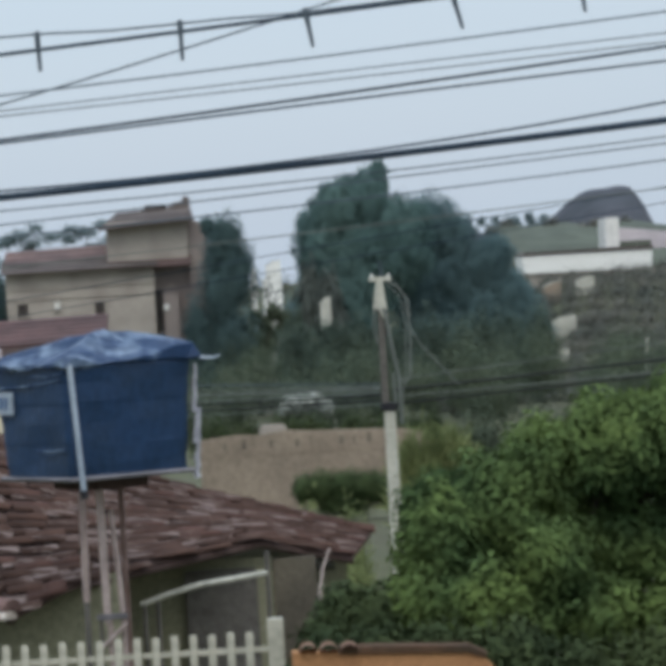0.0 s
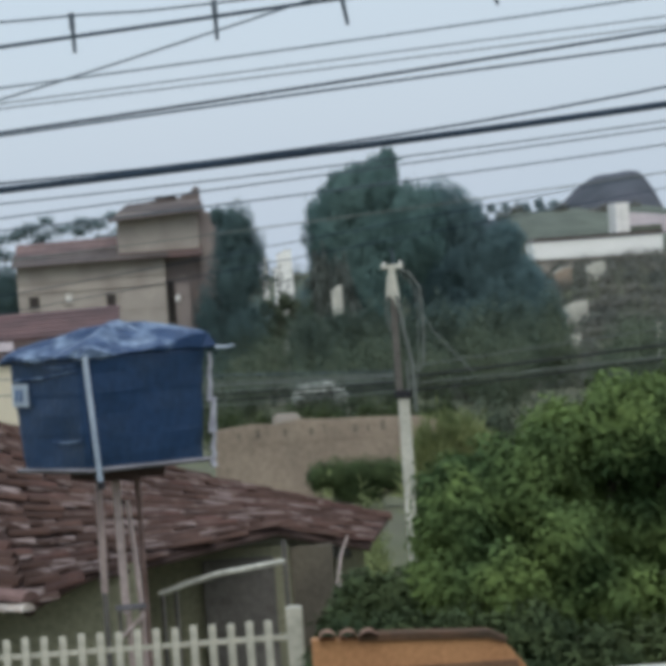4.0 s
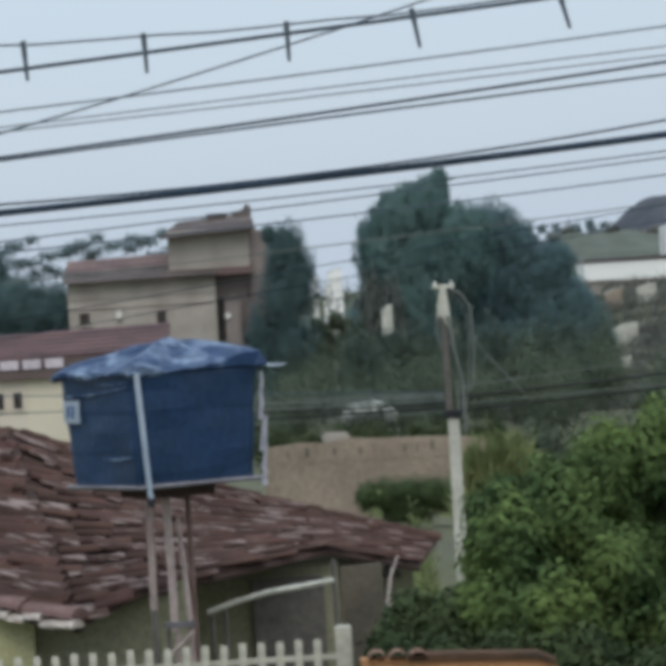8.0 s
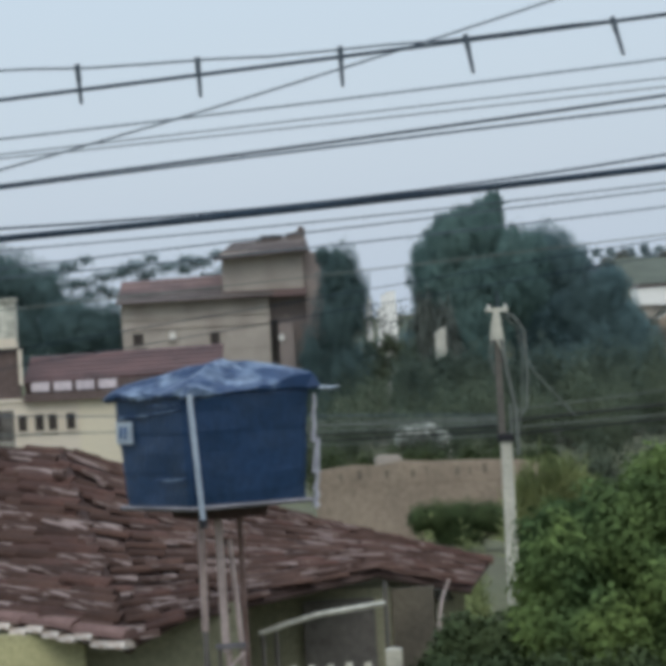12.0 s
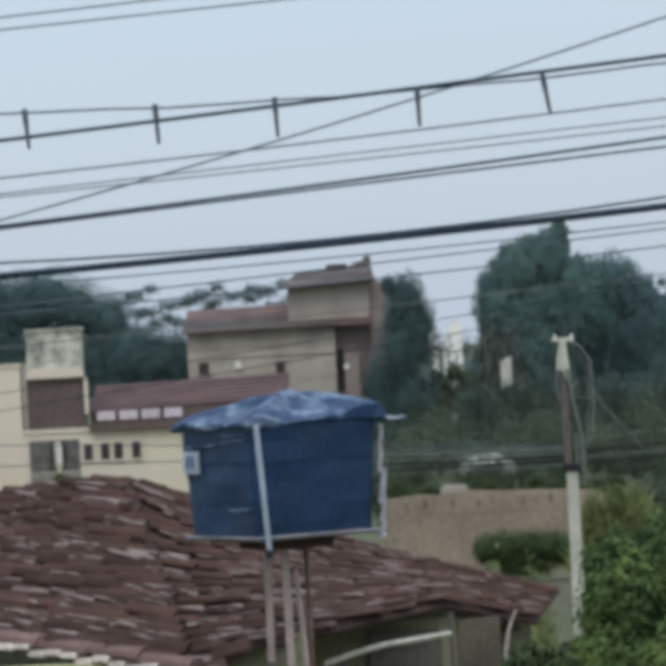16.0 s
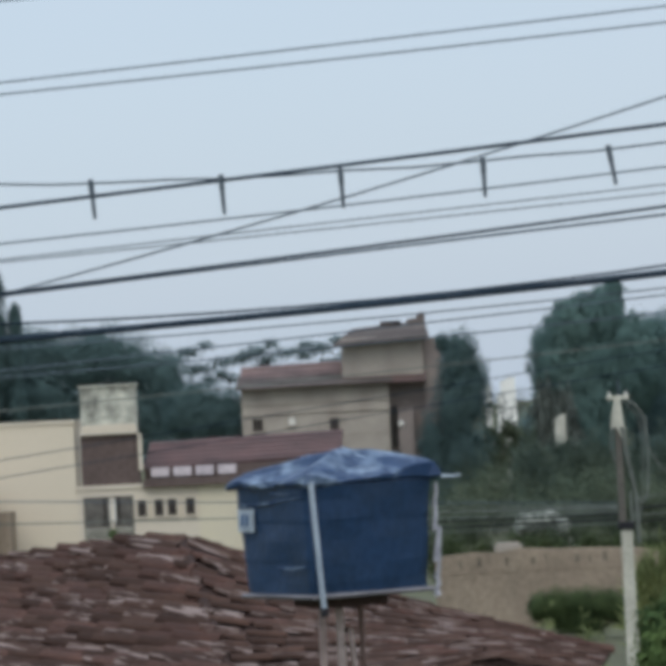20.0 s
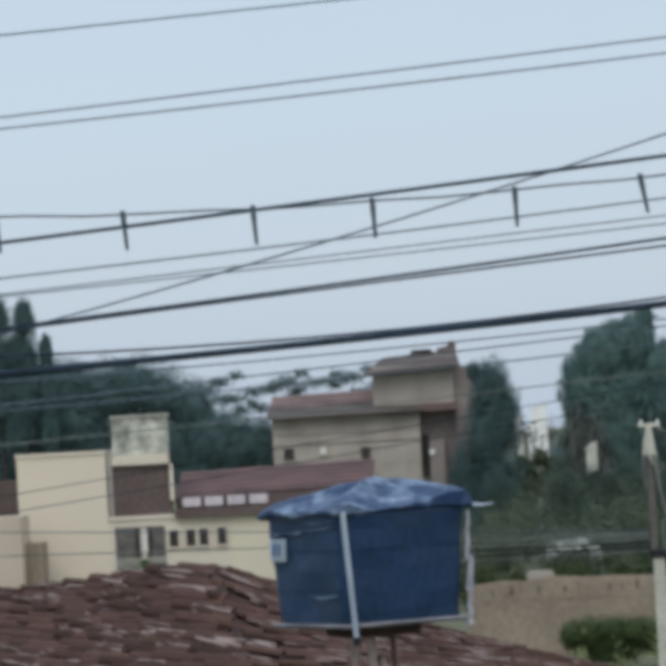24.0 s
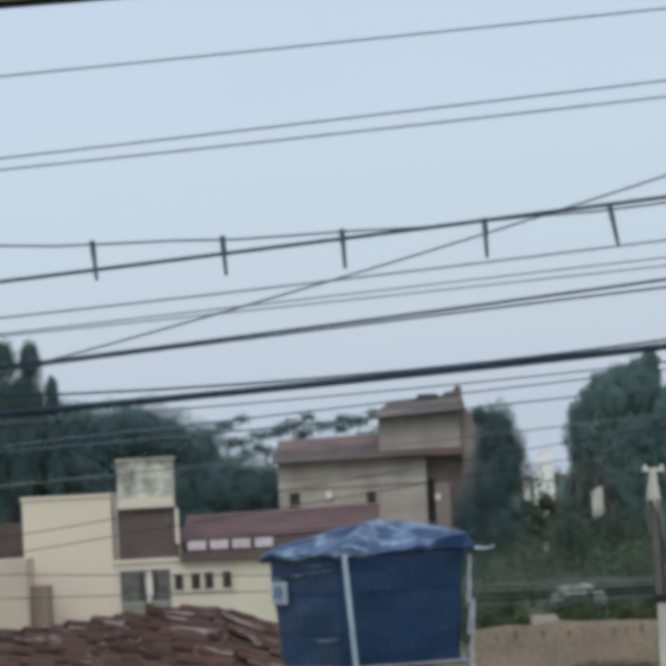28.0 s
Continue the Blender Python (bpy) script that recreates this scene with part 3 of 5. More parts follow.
def roof_face(low, high):
    """The boards and channel tiles that lie under the cover tiles of a face."""
    bm = bmesh.new()
    n, k = 12, 5
    grid = [[bm.verts.new(along(low, i / n).lerp(along(high, i / n), j / k) - BASE - Vector((0, 0, 0.025))) for i in range(n + 1)] for j in range(k + 1)]
    under = [[bm.verts.new(v.co - Vector((0, 0, 0.035))) for v in row] for row in grid]
    for g, flip in ((grid, False), (under, True)):
        for j in range(k):
            for i in range(n):
                q = (g[j][i], g[j][i + 1], g[j + 1][i + 1], g[j + 1][i])
                bm.faces.new(q[::-1] if flip else q)
    for i in range(n):
        bm.faces.new((under[0][i], under[0][i + 1], grid[0][i + 1], grid[0][i]))
        bm.faces.new((grid[k][i], grid[k][i + 1], under[k][i + 1], under[k][i]))
    for j in range(k):
        bm.faces.new((grid[j][0], grid[j + 1][0], under[j + 1][0], under[j][0]))
        bm.faces.new((under[j][n], under[j + 1][n], grid[j + 1][n], grid[j][n]))
    bmesh.ops.recalc_face_normals(bm, faces=bm.faces)
    return bm


LEFT_LOW, LEFT_HIGH = [ROOF_LEFT, ROOF_CORNER], [RIDGE_LEFT, ROOF_PEAK]
RIGHT_LOW, RIGHT_HIGH = [ROOF_CORNER, EAVE_B, EAVE_M, EAVE_R], [ROOF_PEAK, RIDGE_SAG, ROOF_TIP]
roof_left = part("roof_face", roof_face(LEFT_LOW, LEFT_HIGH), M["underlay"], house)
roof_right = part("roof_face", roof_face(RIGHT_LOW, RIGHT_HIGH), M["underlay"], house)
# filler rod added to close the black gaps along the hip
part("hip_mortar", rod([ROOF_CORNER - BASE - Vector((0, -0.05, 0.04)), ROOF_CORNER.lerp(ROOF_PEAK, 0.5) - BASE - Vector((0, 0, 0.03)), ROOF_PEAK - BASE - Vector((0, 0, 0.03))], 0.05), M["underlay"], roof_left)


def house_walls():
    """Walls stand inside the eaves; the porch at the side is a dark recess."""
    w = block((-4.6, 29.15, 0), (-2.02, 29.3, 3.02))
    part("front_wall", w, M["wall_yellow"], house, "pale yellow plastered wall").location = -BASE
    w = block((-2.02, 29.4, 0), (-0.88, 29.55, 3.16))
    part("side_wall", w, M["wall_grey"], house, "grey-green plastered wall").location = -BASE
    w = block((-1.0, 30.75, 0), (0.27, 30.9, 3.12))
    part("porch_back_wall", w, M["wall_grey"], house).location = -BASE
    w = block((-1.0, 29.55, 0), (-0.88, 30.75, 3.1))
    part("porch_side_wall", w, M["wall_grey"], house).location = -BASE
    # solid dark panel: the shade inside the doorway is its colour
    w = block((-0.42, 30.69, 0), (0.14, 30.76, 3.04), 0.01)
    part("porch_doorway", w, M["concrete_dark"], house, "porch doorway as a panel in shade colour").location = -BASE
    w = block((0.272, 30.72, 0), (0.6, 30.87, 3.10))
    part("porch_pier", w, M["pier"], house, "dark brown plaster pier").location = -BASE
    w = prism([(-4.4, 0), (0.9, 0), (0.9, 3.02), (-2.3, 3.98), (-4.4, 3.9)], 0.15)
    part("back_wall", w, M["wall_grey"], house).location = Vector((0, 32.98, 0)) - BASE
    w = block((-4.6, 29.3, 0), (-4.45, 32.98, 2.9))
    part("end_wall", w, M["wall_yellow"], house).location = -BASE
    w = block((0.62, 31.3, 0), (0.77, 32.98, 2.95))
    part("end_wall", w, M["wall_grey"], house).location = -BASE
    w = rod([(-0.75, 29.9, 2.87), (-0.55, 29.95, 2.93), (-0.3, 30.0, 2.985), (0.22, 30.1, 3.04)], 0.022)
    part("porch_rail", w, M["concrete"], house, "pale bowed metal rail").location = -BASE
    for x, y, z in ((-0.72, 29.9, 2.87), (-0.62, 29.95, 2.89), (0.22, 30.1, 3.2)):
        part("porch_post", rod([(x, y, 0), (x, y, z)], 0.018), M["concrete_dark"], house, "thin dark metal post").location = -BASE
    # the eave's shadow line is drawn by this dark rod
    f = rod([EAVE_B - BASE - Vector((0, 0, 0.08)), EAVE_M - BASE - Vector((0, 0, 0.07)), EAVE_R - BASE - Vector((0, 0, 0.06))], 0.022)
    part("fascia", f, M["fascia"], house)


house_walls()

# ---------------------------------------------------------------- raised water tank wrapped in tarpaulin
TANK = Vector((-0.95, 28.0, 0))
TURN = radians(33)


def ring_square(half, z):
    return [Matrix.Rotation(TURN, 3, "Z") @ Vector((sx * half, sy * half, z)) for sx, sy in ((-1, -1), (1, -1), (1, 1), (-1, 1))]


def tapered_wrap(levels, cuts=6, seed=0):
    """A square skin with softly rounded corners and slack folds, from (half side, height) levels."""
    bm = bmesh.new()
    rows = []
    for k, (half, z) in enumerate(levels):
        row = []
        c = ring_square(half, z)
        for a, b in zip(c, c[1:] + c[:1]):
            for i in range(cuts):
                u = i / cuts
                p = a.lerp(b, u)
                if i == 0:
                    p = p * 1.0
                    p.x, p.y = p.x * 0.97, p.y * 0.97
                slack = noise.noise(Vector((p.x * 3, p.y * 3, z * 4 + seed))) * 0.016 + noise.noise(Vector((p.x * 2.5, p.y * 2.5, z * 13 + seed))) * 0.011
                out = Vector((p.x, p.y, 0)).normalized()
                row.append(bm.verts.new(p + out * slack))
        rows.append(row)
    n = len(rows[0])
    for q, w in zip(rows, rows[1:]):
        for i in range(n):
            f = bm.faces.new((q[i], q[(i + 1) % n], w[(i + 1) % n], w[i]))
            f.smooth = False
    return bm, rows


def water_tank():
    ob = thing("water_tank", TANK, "square water tank wrapped in dark blue tarpaulin on a timber stand", "water tank")
    bm, rows = tapered_wrap([(0.468, 3.97), (0.474, 4.05), (0.482, 4.18), (0.486, 4.21), (0.492, 4.34), (0.498, 4.46), (0.503, 4.49), (0.508, 4.62), (0.513, 4.72), (0.50, 4.76)], cuts=14)
    bm.faces.new(rows[0][::-1])
    part("body", bm, M["tarp"], ob)
    # draped cover: four slack slopes up to a low peak, with an overhanging hem
    bm, rows = tapered_wrap([(0.522, 4.715), (0.545, 4.735), (0.547, 4.755), (0.47, 4.785), (0.38, 4.82), (0.28, 4.86), (0.17, 4.905), (0.08, 4.945), (0.02, 4.97)], cuts=12, seed=5)
    for k, row in enumerate(rows):
        for i, v in enumerate(row):
            side = i % 12
            fold = 0.5 + 0.5 * math.cos(i * math.tau / 12)
            v.co.x += 0.012 * max(k - 2, 0)
            v.co.z += 0.05 * max(v.co.x - 0.05, 0) / 0.5 * (0.4 if k < 2 else 1.0)
            if 2 <= k <= 6:
                v.co.z += 0.062 * fold - 0.03 + 0.03 * noise.noise(Vector((v.co.x * 6, v.co.y * 6, 3.0)))
            elif k < 2:
                v.co.z += 0.03 * noise.noise(Vector((v.co.x * 5, v.co.y * 5, 9.0)))
                if side == 0:
                    v.co.x, v.co.y = v.co.x * 1.07, v.co.y * 1.07
    bm.faces.new(rows[-1])
    part("cover", bm, M["tarp_lid"], ob, "blue tarpaulin cover with painted highlights and sagging folds")
    part("tie_cord", rod([ring_square(0.56, 4.74)[1], ring_square(0.62, 4.735)[1], ring_square(0.66, 4.745)[1]], 0.012, 0.005), M["pvc"], ob, "frayed pale tie cord")
    c0, c1 = ring_square(0.455, 0), ring_square(0.52, 0)
    part("corner_pipe", rod([c0[0] * 1.02 + Vector((0.06, -0.02, 3.87)), c1[0] * 1.0 + Vector((0.03, -0.03, 4.75))], 0.019), M["pvc"], ob, "white plastic pipe")
    part("pipe_end", rod([c0[0] * 1.02 + Vector((0.064, -0.02, 3.82)), c0[0] * 1.02 + Vector((0.06, -0.02, 3.88))], 0.028), M["dark"], ob)
    rng = random.Random(7)
    for z0, z1, r, dx in ((4.52, 4.70, 0.016, 0.02), (4.36, 4.55, 0.020, 0.012), (4.14, 4.39, 0.030, 0.02), (4.02, 4.16, 0.020, 0.006), (3.90, 4.04, 0.026, 0.0)):
        steps = [c1[1] * (0.975 + 0.02 * u) + Vector((dx + rng.uniform(-0.008, 0.008), 0.02, z0 + (z1 - z0) * u)) for u in (0, 0.3, 0.6, 1)]
        part("corner_strip", rod(steps, r, r * rng.uniform(0.5, 0.9)), M["tatter"], ob, "chalky torn plastic strip")
    peak = Vector((0.09, 0, 4.955))
    # thin rods in a pale colour draw the highlights towards the peak
    for a, b, r in ((ring_square(0.34, 4.845)[1], peak, 0.030), (ring_square(0.30, 4.865)[1].lerp(ring_square(0.30, 4.865)[0], 0.25), peak, 0.026), (ring_square(0.20, 4.905)[0], peak, 0.022)):
        part("crease", rod([a, a.lerp(b, 0.35) + Vector((0, 0, 0.004)), a.lerp(b, 0.7), b], r * 0.12, r * 0.8, 8), M["bleached"], ob, "crease in a painted highlight colour")
    fr = ring_square(0.49, 3.955)
    for a, b in zip(fr, fr[1:] + fr[:1]):
        part("base_rail", rod([a, b], 0.017, n=4), M["frame"], ob, "pale timber edge rail")
    part("platform", block((-0.2, -0.28, 3.86), (0.24, 0.3, 3.94), 0.008, Matrix.Rotation(TURN, 4, "Z")), M["fascia"], ob, "dark timber platform")
    part("support_post", block((0.018, -0.05, 2.9), (0.073, 0.03, 3.85), 0.008), M["post_pale"], ob, "sun-bleached pinkish timber post").rotation_euler = (0, radians(-0.6), 0)
    part("support_post", rod([(0.125, 0.02, 2.88), (0.11, 0.02, 3.2), (0.075, 0.0, 3.7)], 0.018), M["post_pale"], ob)
    for x, y in ((0.03, -0.02), (0.125, 0.02)):
        part("support_pipe", rod([(x, y, 0), (x, y, 2.95)], 0.02), M["post_wood"], ob, "weathered grey-brown stand pipe")
    part("support_pipe", rod([(-0.03, 0.03, 0), (-0.035, 0.03, 2.96)], 0.013), M["concrete_dark"], ob, "thin dark stand pipe")
    part("support_post", rod([(0.165, 0.15, 0), (0.15, 0.15, 3.85)], 0.02), M["rust"], ob)
    part("brace", block((-0.06, -0.06, 2.93), (0.16, -0.03, 2.97), 0.005), M["frame"], ob)
    part("brace", rod([(-0.05, -0.05, 2.72), (0.15, -0.05, 2.9)], 0.014), M["post_pale"], ob)
    part("down_pipe", rod([(-0.115, -0.32, 3.08), (-0.11, -0.325, 3.4), (-0.105, -0.33, 3.85)], 0.026), M["post_wood"], ob, "weathered pinkish-brown pipe")
    # lower length is coloured dark for the shadow below the eave
    part("down_pipe", rod([(-0.12, -0.3, 0), (-0.117, -0.31, 1.6), (-0.115, -0.32, 3.1)], 0.02), M["concrete_dark"], ob, "lower pipe in a shadow-dark colour")
    # pale rods draw the crease highlights on the left face
    for za, zb, u0, u1 in ((4.585, 4.655, 0.1, 0.94), (4.66, 4.69, 0.5, 0.95), (4.14, 4.17, 0.55, 0.95)):
        a, b = ring_square(0.512, za)[3], ring_square(0.512, zb)[0]
        mid = a.lerp(b, (u0 + u1) / 2) - Vector((0, 0, 0.012))
        part("fold", rod([a.lerp(b, u0), mid, a.lerp(b, u1)], 0.011, 0.006, 6), M["tarp_lid"], ob, "slack fold in a painted highlight colour")
    # pasted label on the front face near the far corner of the face
    a, b = ring_square(0.494, 0)[3], ring_square(0.494, 0)[0]
    out = (a.lerp(b, 0.5)).normalized()
    way = (b - a).normalized()
    o = a + way * 0.03 + out * 0.022
    bm = bmesh.new()
    for s in ((0, 4.41), (0.23, 4.41), (0.23, 4.57), (0, 4.57)):
        bm.verts.new(o + way * s[0] + Vector((0, 0, s[1])))
    bm.faces.new(list(bm.verts))
    bmesh.ops.solidify(bm, geom=list(bm.faces), thickness=0.004)
    lab = part("label", bm, M["label"], ob, "white paper label with a blue mark")
    o2 = o + out * 0.006
    for outline in (((0.05, 4.455), (0.085, 4.45), (0.10, 4.53), (0.06, 4.535)), ((0.115, 4.445), (0.145, 4.445), (0.16, 4.53), (0.125, 4.535))):
        bm = bmesh.new()
        for s in outline:
            bm.verts.new(o2 + way * s[0] + Vector((0, 0, s[1])))
        bm.faces.new(list(bm.verts))
        part("mark", bm, M["label_ink"], lab)


water_tank()


# ---------------------------------------------------------------- white picket fence and orange wall by the street
def picket_fence():
    ob = thing("picket_fence", (-1.6, 25.5, 0), "white painted metal picket fence on a low wall", "fence")
    x, k = -2.6, 0
    picket = None
    while x < 0.12:
        if picket is None:
            bm = bmesh.new()
            box(bm, (-0.025, -0.012, 2.45), (0.025, 0.012, 3.0), 0.006)
            picket = part("picket", bm, M["fence"], ob)
            picket.location = (x + 1.6, 0, 0)
        else:
            q = new("picket", picket.data)
            q.parent = ob
            q.location = (x + 1.6, 0, -0.004 * (k % 3))
            q.rotation_euler = (0, 0, radians(((k * 29) % 7 - 3) * 3))
        x += 0.1205
        k += 1
    part("rail", block((-1.2, 0.012, 2.86), (1.80, 0.035, 2.895), 0.003), M["fence"], ob)
    part("rail", block((-1.2, 0.012, 2.52), (1.80, 0.035, 2.555), 0.003), M["fence"], ob)
    part("end_post", block((1.77, -0.05, 2.3), (1.875, 0.05, 3.075), 0.008), M["fence"], ob, "square white end post")
    part("base_wall", block((-1.4, -0.08, 0), (1.9, 0.08, 2.42), 0.01), M["wall_grey"], ob, "low plastered base wall")


picket_fence()


def orange_wall():
    ob = thing("orange_wall", (0.9, 22, 0), "orange plastered street wall with a brown lower band", "wall")
    part("wall", prism([(-0.62, 0), (0.58, 0), (0.57, 2.93), (0.45, 3.085), (0.36, 3.12), (-0.1, 3.142), (-0.62, 3.168)], 0.18), M["orange"], ob)
    part("lower_band", block((-0.42, -0.03, 0), (0.52, -0.004, 2.985), 0.005), M["brown_wall"], ob, "brown painted lower band")
    part("mossy_coping", prism([(-0.36, 3.146), (-0.1, 3.136), (0.36, 3.114), (0.45, 3.08), (0.47, 3.1), (0.37, 3.15), (-0.1, 3.176), (-0.36, 3.182)], 0.22), M["coping_dark"], ob, "dark brown coping").location = (0, -0.02, 0)
    for k in range(3):
        bm = bmesh.new()
        rings = []
        for y in (-0.06, 0.2):
            rings.append([bm.verts.new((0.05 * math.cos(a * math.pi / 6), y, 0.045 * math.sin(a * math.pi / 6))) for a in range(7)])
        for a in range(6):
            bm.faces.new((rings[0][a], rings[0][a + 1], rings[1][a + 1], rings[1][a]))
        bmesh.ops.solidify(bm, geom=list(bm.faces), thickness=0.012)
        t = part("coping_tile", bm, M["coping"], ob, "clay coping tile")
        t.location = (-0.53 + k * 0.115, 0, 3.165 - 0.004 * k)


orange_wall()


def street_wall():
    ob = thing("street_wall", (2.2, 20.5, 0), "low grey street wall with a pale concrete coping", "wall")
    part("wall", block((-0.62, 0.02, 0), (1.6, 0.16, 2.97)), M["concrete_dark"], ob)
    part("coping", prism([(-0.66, 2.97), (1.65, 2.97), (1.65, 3.045), (-0.4, 3.03), (-0.66, 3.01)], 0.2), M["concrete"], ob, "pale concrete coping")


street_wall()

# ---------------------------------------------------------------- leafy tree beside the orange wall
BUSH = [(1.2, 24.3, 3.40, 0.18, 0.3, 0.30), (1.25, 24.2, 3.65, 0.30, 0.4, 0.40), (1.62, 24.3, 3.76, 0.34, 0.4, 0.40), (1.95, 24.5, 3.95, 0.30, 0.4, 0.38), (2.35, 24.4, 4.10, 0.36, 0.5, 0.36), (2.75, 24.45, 4.15, 0.38, 0.5, 0.38),
        (1.14, 24.1, 3.25, 0.25, 0.4, 0.32), (1.45, 24.0, 3.2, 0.34, 0.4, 0.34), (1.9, 24.1, 3.45, 0.30, 0.4, 0.30), (2.4, 24.5, 3.5, 0.40, 0.3, 0.34), (2.85, 24.5, 3.5, 0.42, 0.3, 0.36),
        (2.2, 24.1, 3.1, 0.32, 0.3, 0.26), (2.7, 24.2, 3.05, 0.36, 0.3, 0.3), (1.75, 24.1, 3.1, 0.3, 0.35, 0.25)]
tree("leafy_tree", (1.8, 24.5, 0), (1.9, 24.4, 2.6), BUSH, 0.13, 100000, 0.062, M["leaf"], "dense fresh-green leafy tree behind an orange wall", seed=3, width=0.36, shell=0.4, rough=0.45, soften=0.6)
# lower clumps get darker leaves for the deep shade at the foot
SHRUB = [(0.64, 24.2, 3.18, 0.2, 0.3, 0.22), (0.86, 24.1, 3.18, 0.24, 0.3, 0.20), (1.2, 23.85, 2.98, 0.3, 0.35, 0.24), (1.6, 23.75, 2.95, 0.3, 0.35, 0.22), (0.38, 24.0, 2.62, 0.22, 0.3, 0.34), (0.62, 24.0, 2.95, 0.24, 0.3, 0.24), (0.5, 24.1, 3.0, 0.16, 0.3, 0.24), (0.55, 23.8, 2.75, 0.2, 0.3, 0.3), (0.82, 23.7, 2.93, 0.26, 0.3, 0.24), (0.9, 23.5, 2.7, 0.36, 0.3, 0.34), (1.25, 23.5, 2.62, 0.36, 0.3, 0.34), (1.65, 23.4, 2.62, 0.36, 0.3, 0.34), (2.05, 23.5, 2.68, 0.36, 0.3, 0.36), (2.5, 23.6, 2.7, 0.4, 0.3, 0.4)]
tree("dark_shrub", (1.2, 23.9, 0), (1.2, 23.8, 2.2), SHRUB, 0.06, 60000, 0.06, M["leaf_low"], "shrub in shade-dark green at the foot of a leafy tree", "shrub", seed=4, width=0.36, shell=0.4, rough=0.45, soften=0.6)


# ---------------------------------------------------------------- concrete utility pole with its drop cables
def utility_pole():
    at = Vector((2.315, 58, height(2.3, 58)))
    ob = thing("utility_pole", at, "pale concrete utility pole with a stained top and cables", "utility pole")
    z = at.z
    bm = bmesh.new()
    rows = []
    for h, w in ((-0.3, 0.09), (3.33 - z, 0.082)):
        rows.append([bm.verts.new((sx * w, sy * w * 0.8, h)) for sx, sy in ((-1, -1), (1, -1), (1, 1), (-1, 1))])
    for i in range(4):
        bm.faces.new((rows[0][i], rows[0][(i + 1) % 4], rows[1][(i + 1) % 4], rows[1][i]))
    bm.faces.new(rows[1])
    part("lower_shaft", bm, M["concrete"], ob)
    part("upper_shaft", block((-0.1, -0.07, 3.33 - z), (0.0, 0.07, 5.2 - z), 0.01), M["concrete_dark"], ob, "soot-dark upper shaft")
    part("clamp", block((-0.125, -0.1, 3.30 - z), (0.12, 0.1, 3.42 - z), 0.01), M["dark"], ob)
    part("cap", prism([(-0.085, 5.22 - z), (0.0, 5.22 - z), (0.04, 4.82 - z), (0.06, 4.55 - z), (-0.02, 4.66 - z), (-0.09, 4.82 - z), (-0.16, 4.72 - z), (-0.14, 4.95 - z)], 0.1), M["concrete"], ob, "pale worn pole head").location = (0, -0.1, 0)
    part("crossarm", block((-0.20, -0.05, 5.2 - z), (0.13, 0.05, 5.26 - z), 0.01), M["concrete"], ob)
    for x in (-0.15, 0.09):
        part("insulator", rod([(x, 0, 5.25 - z), (x, 0, 5.28 - z), (x, 0, 5.31 - z)], 0.025, 0.012), M["white"], ob)
    part("spike", rod([(-0.01, 0, 5.25 - z), (-0.02, 0, 5.5 - z)], 0.012), M["cable_thin"], ob)
    for pts, r in (([(0.02, -0.11, 4.75 - z), (0.06, -0.11, 4.4 - z), (0.13, -0.11, 4.0 - z), (0.18, -0.11, 3.76 - z), (0.24, -0.11, 3.68 - z), (0.32, -0.11, 3.78 - z), (0.36, -0.11, 4.25 - z), (0.35, -0.11, 4.9 - z), (0.2, -0.11, 5.12 - z), (0.05, -0.11, 5.2 - z)], 0.016),
                   ([(0.0, -0.12, 4.8 - z), (0.07, -0.12, 4.3 - z), (0.16, -0.12, 3.8 - z), (0.17, -0.12, 3.1 - z)], 0.026),
                   ([(-0.13, -0.11, 4.8 - z), (-0.17, -0.11, 4.55 - z), (-0.12, -0.11, 4.3 - z)], 0.014),
                   ([(0.06, -0.1, 5.15 - z), (0.24, -0.1, 4.95 - z), (0.30, -0.1, 4.55 - z), (0.26, -0.1, 3.9 - z), (0.2, -0.1, 3.4 - z)], 0.009),
                   ([(0.30, -0.1, 4.9 - z), (0.36, -0.1, 4.5 - z), (0.5, -0.1, 4.25 - z), (1.03, -0.1, 3.62 - z)], 0.01),
                   ([(0.08, -0.1, 3.85 - z), (0.09, -0.1, 3.4 - z)], 0.022)):
        part("drop_cable", rod(pts, r, n=6), M["cable_pale"], ob, "grey hanging drop cable")


utility_pole()

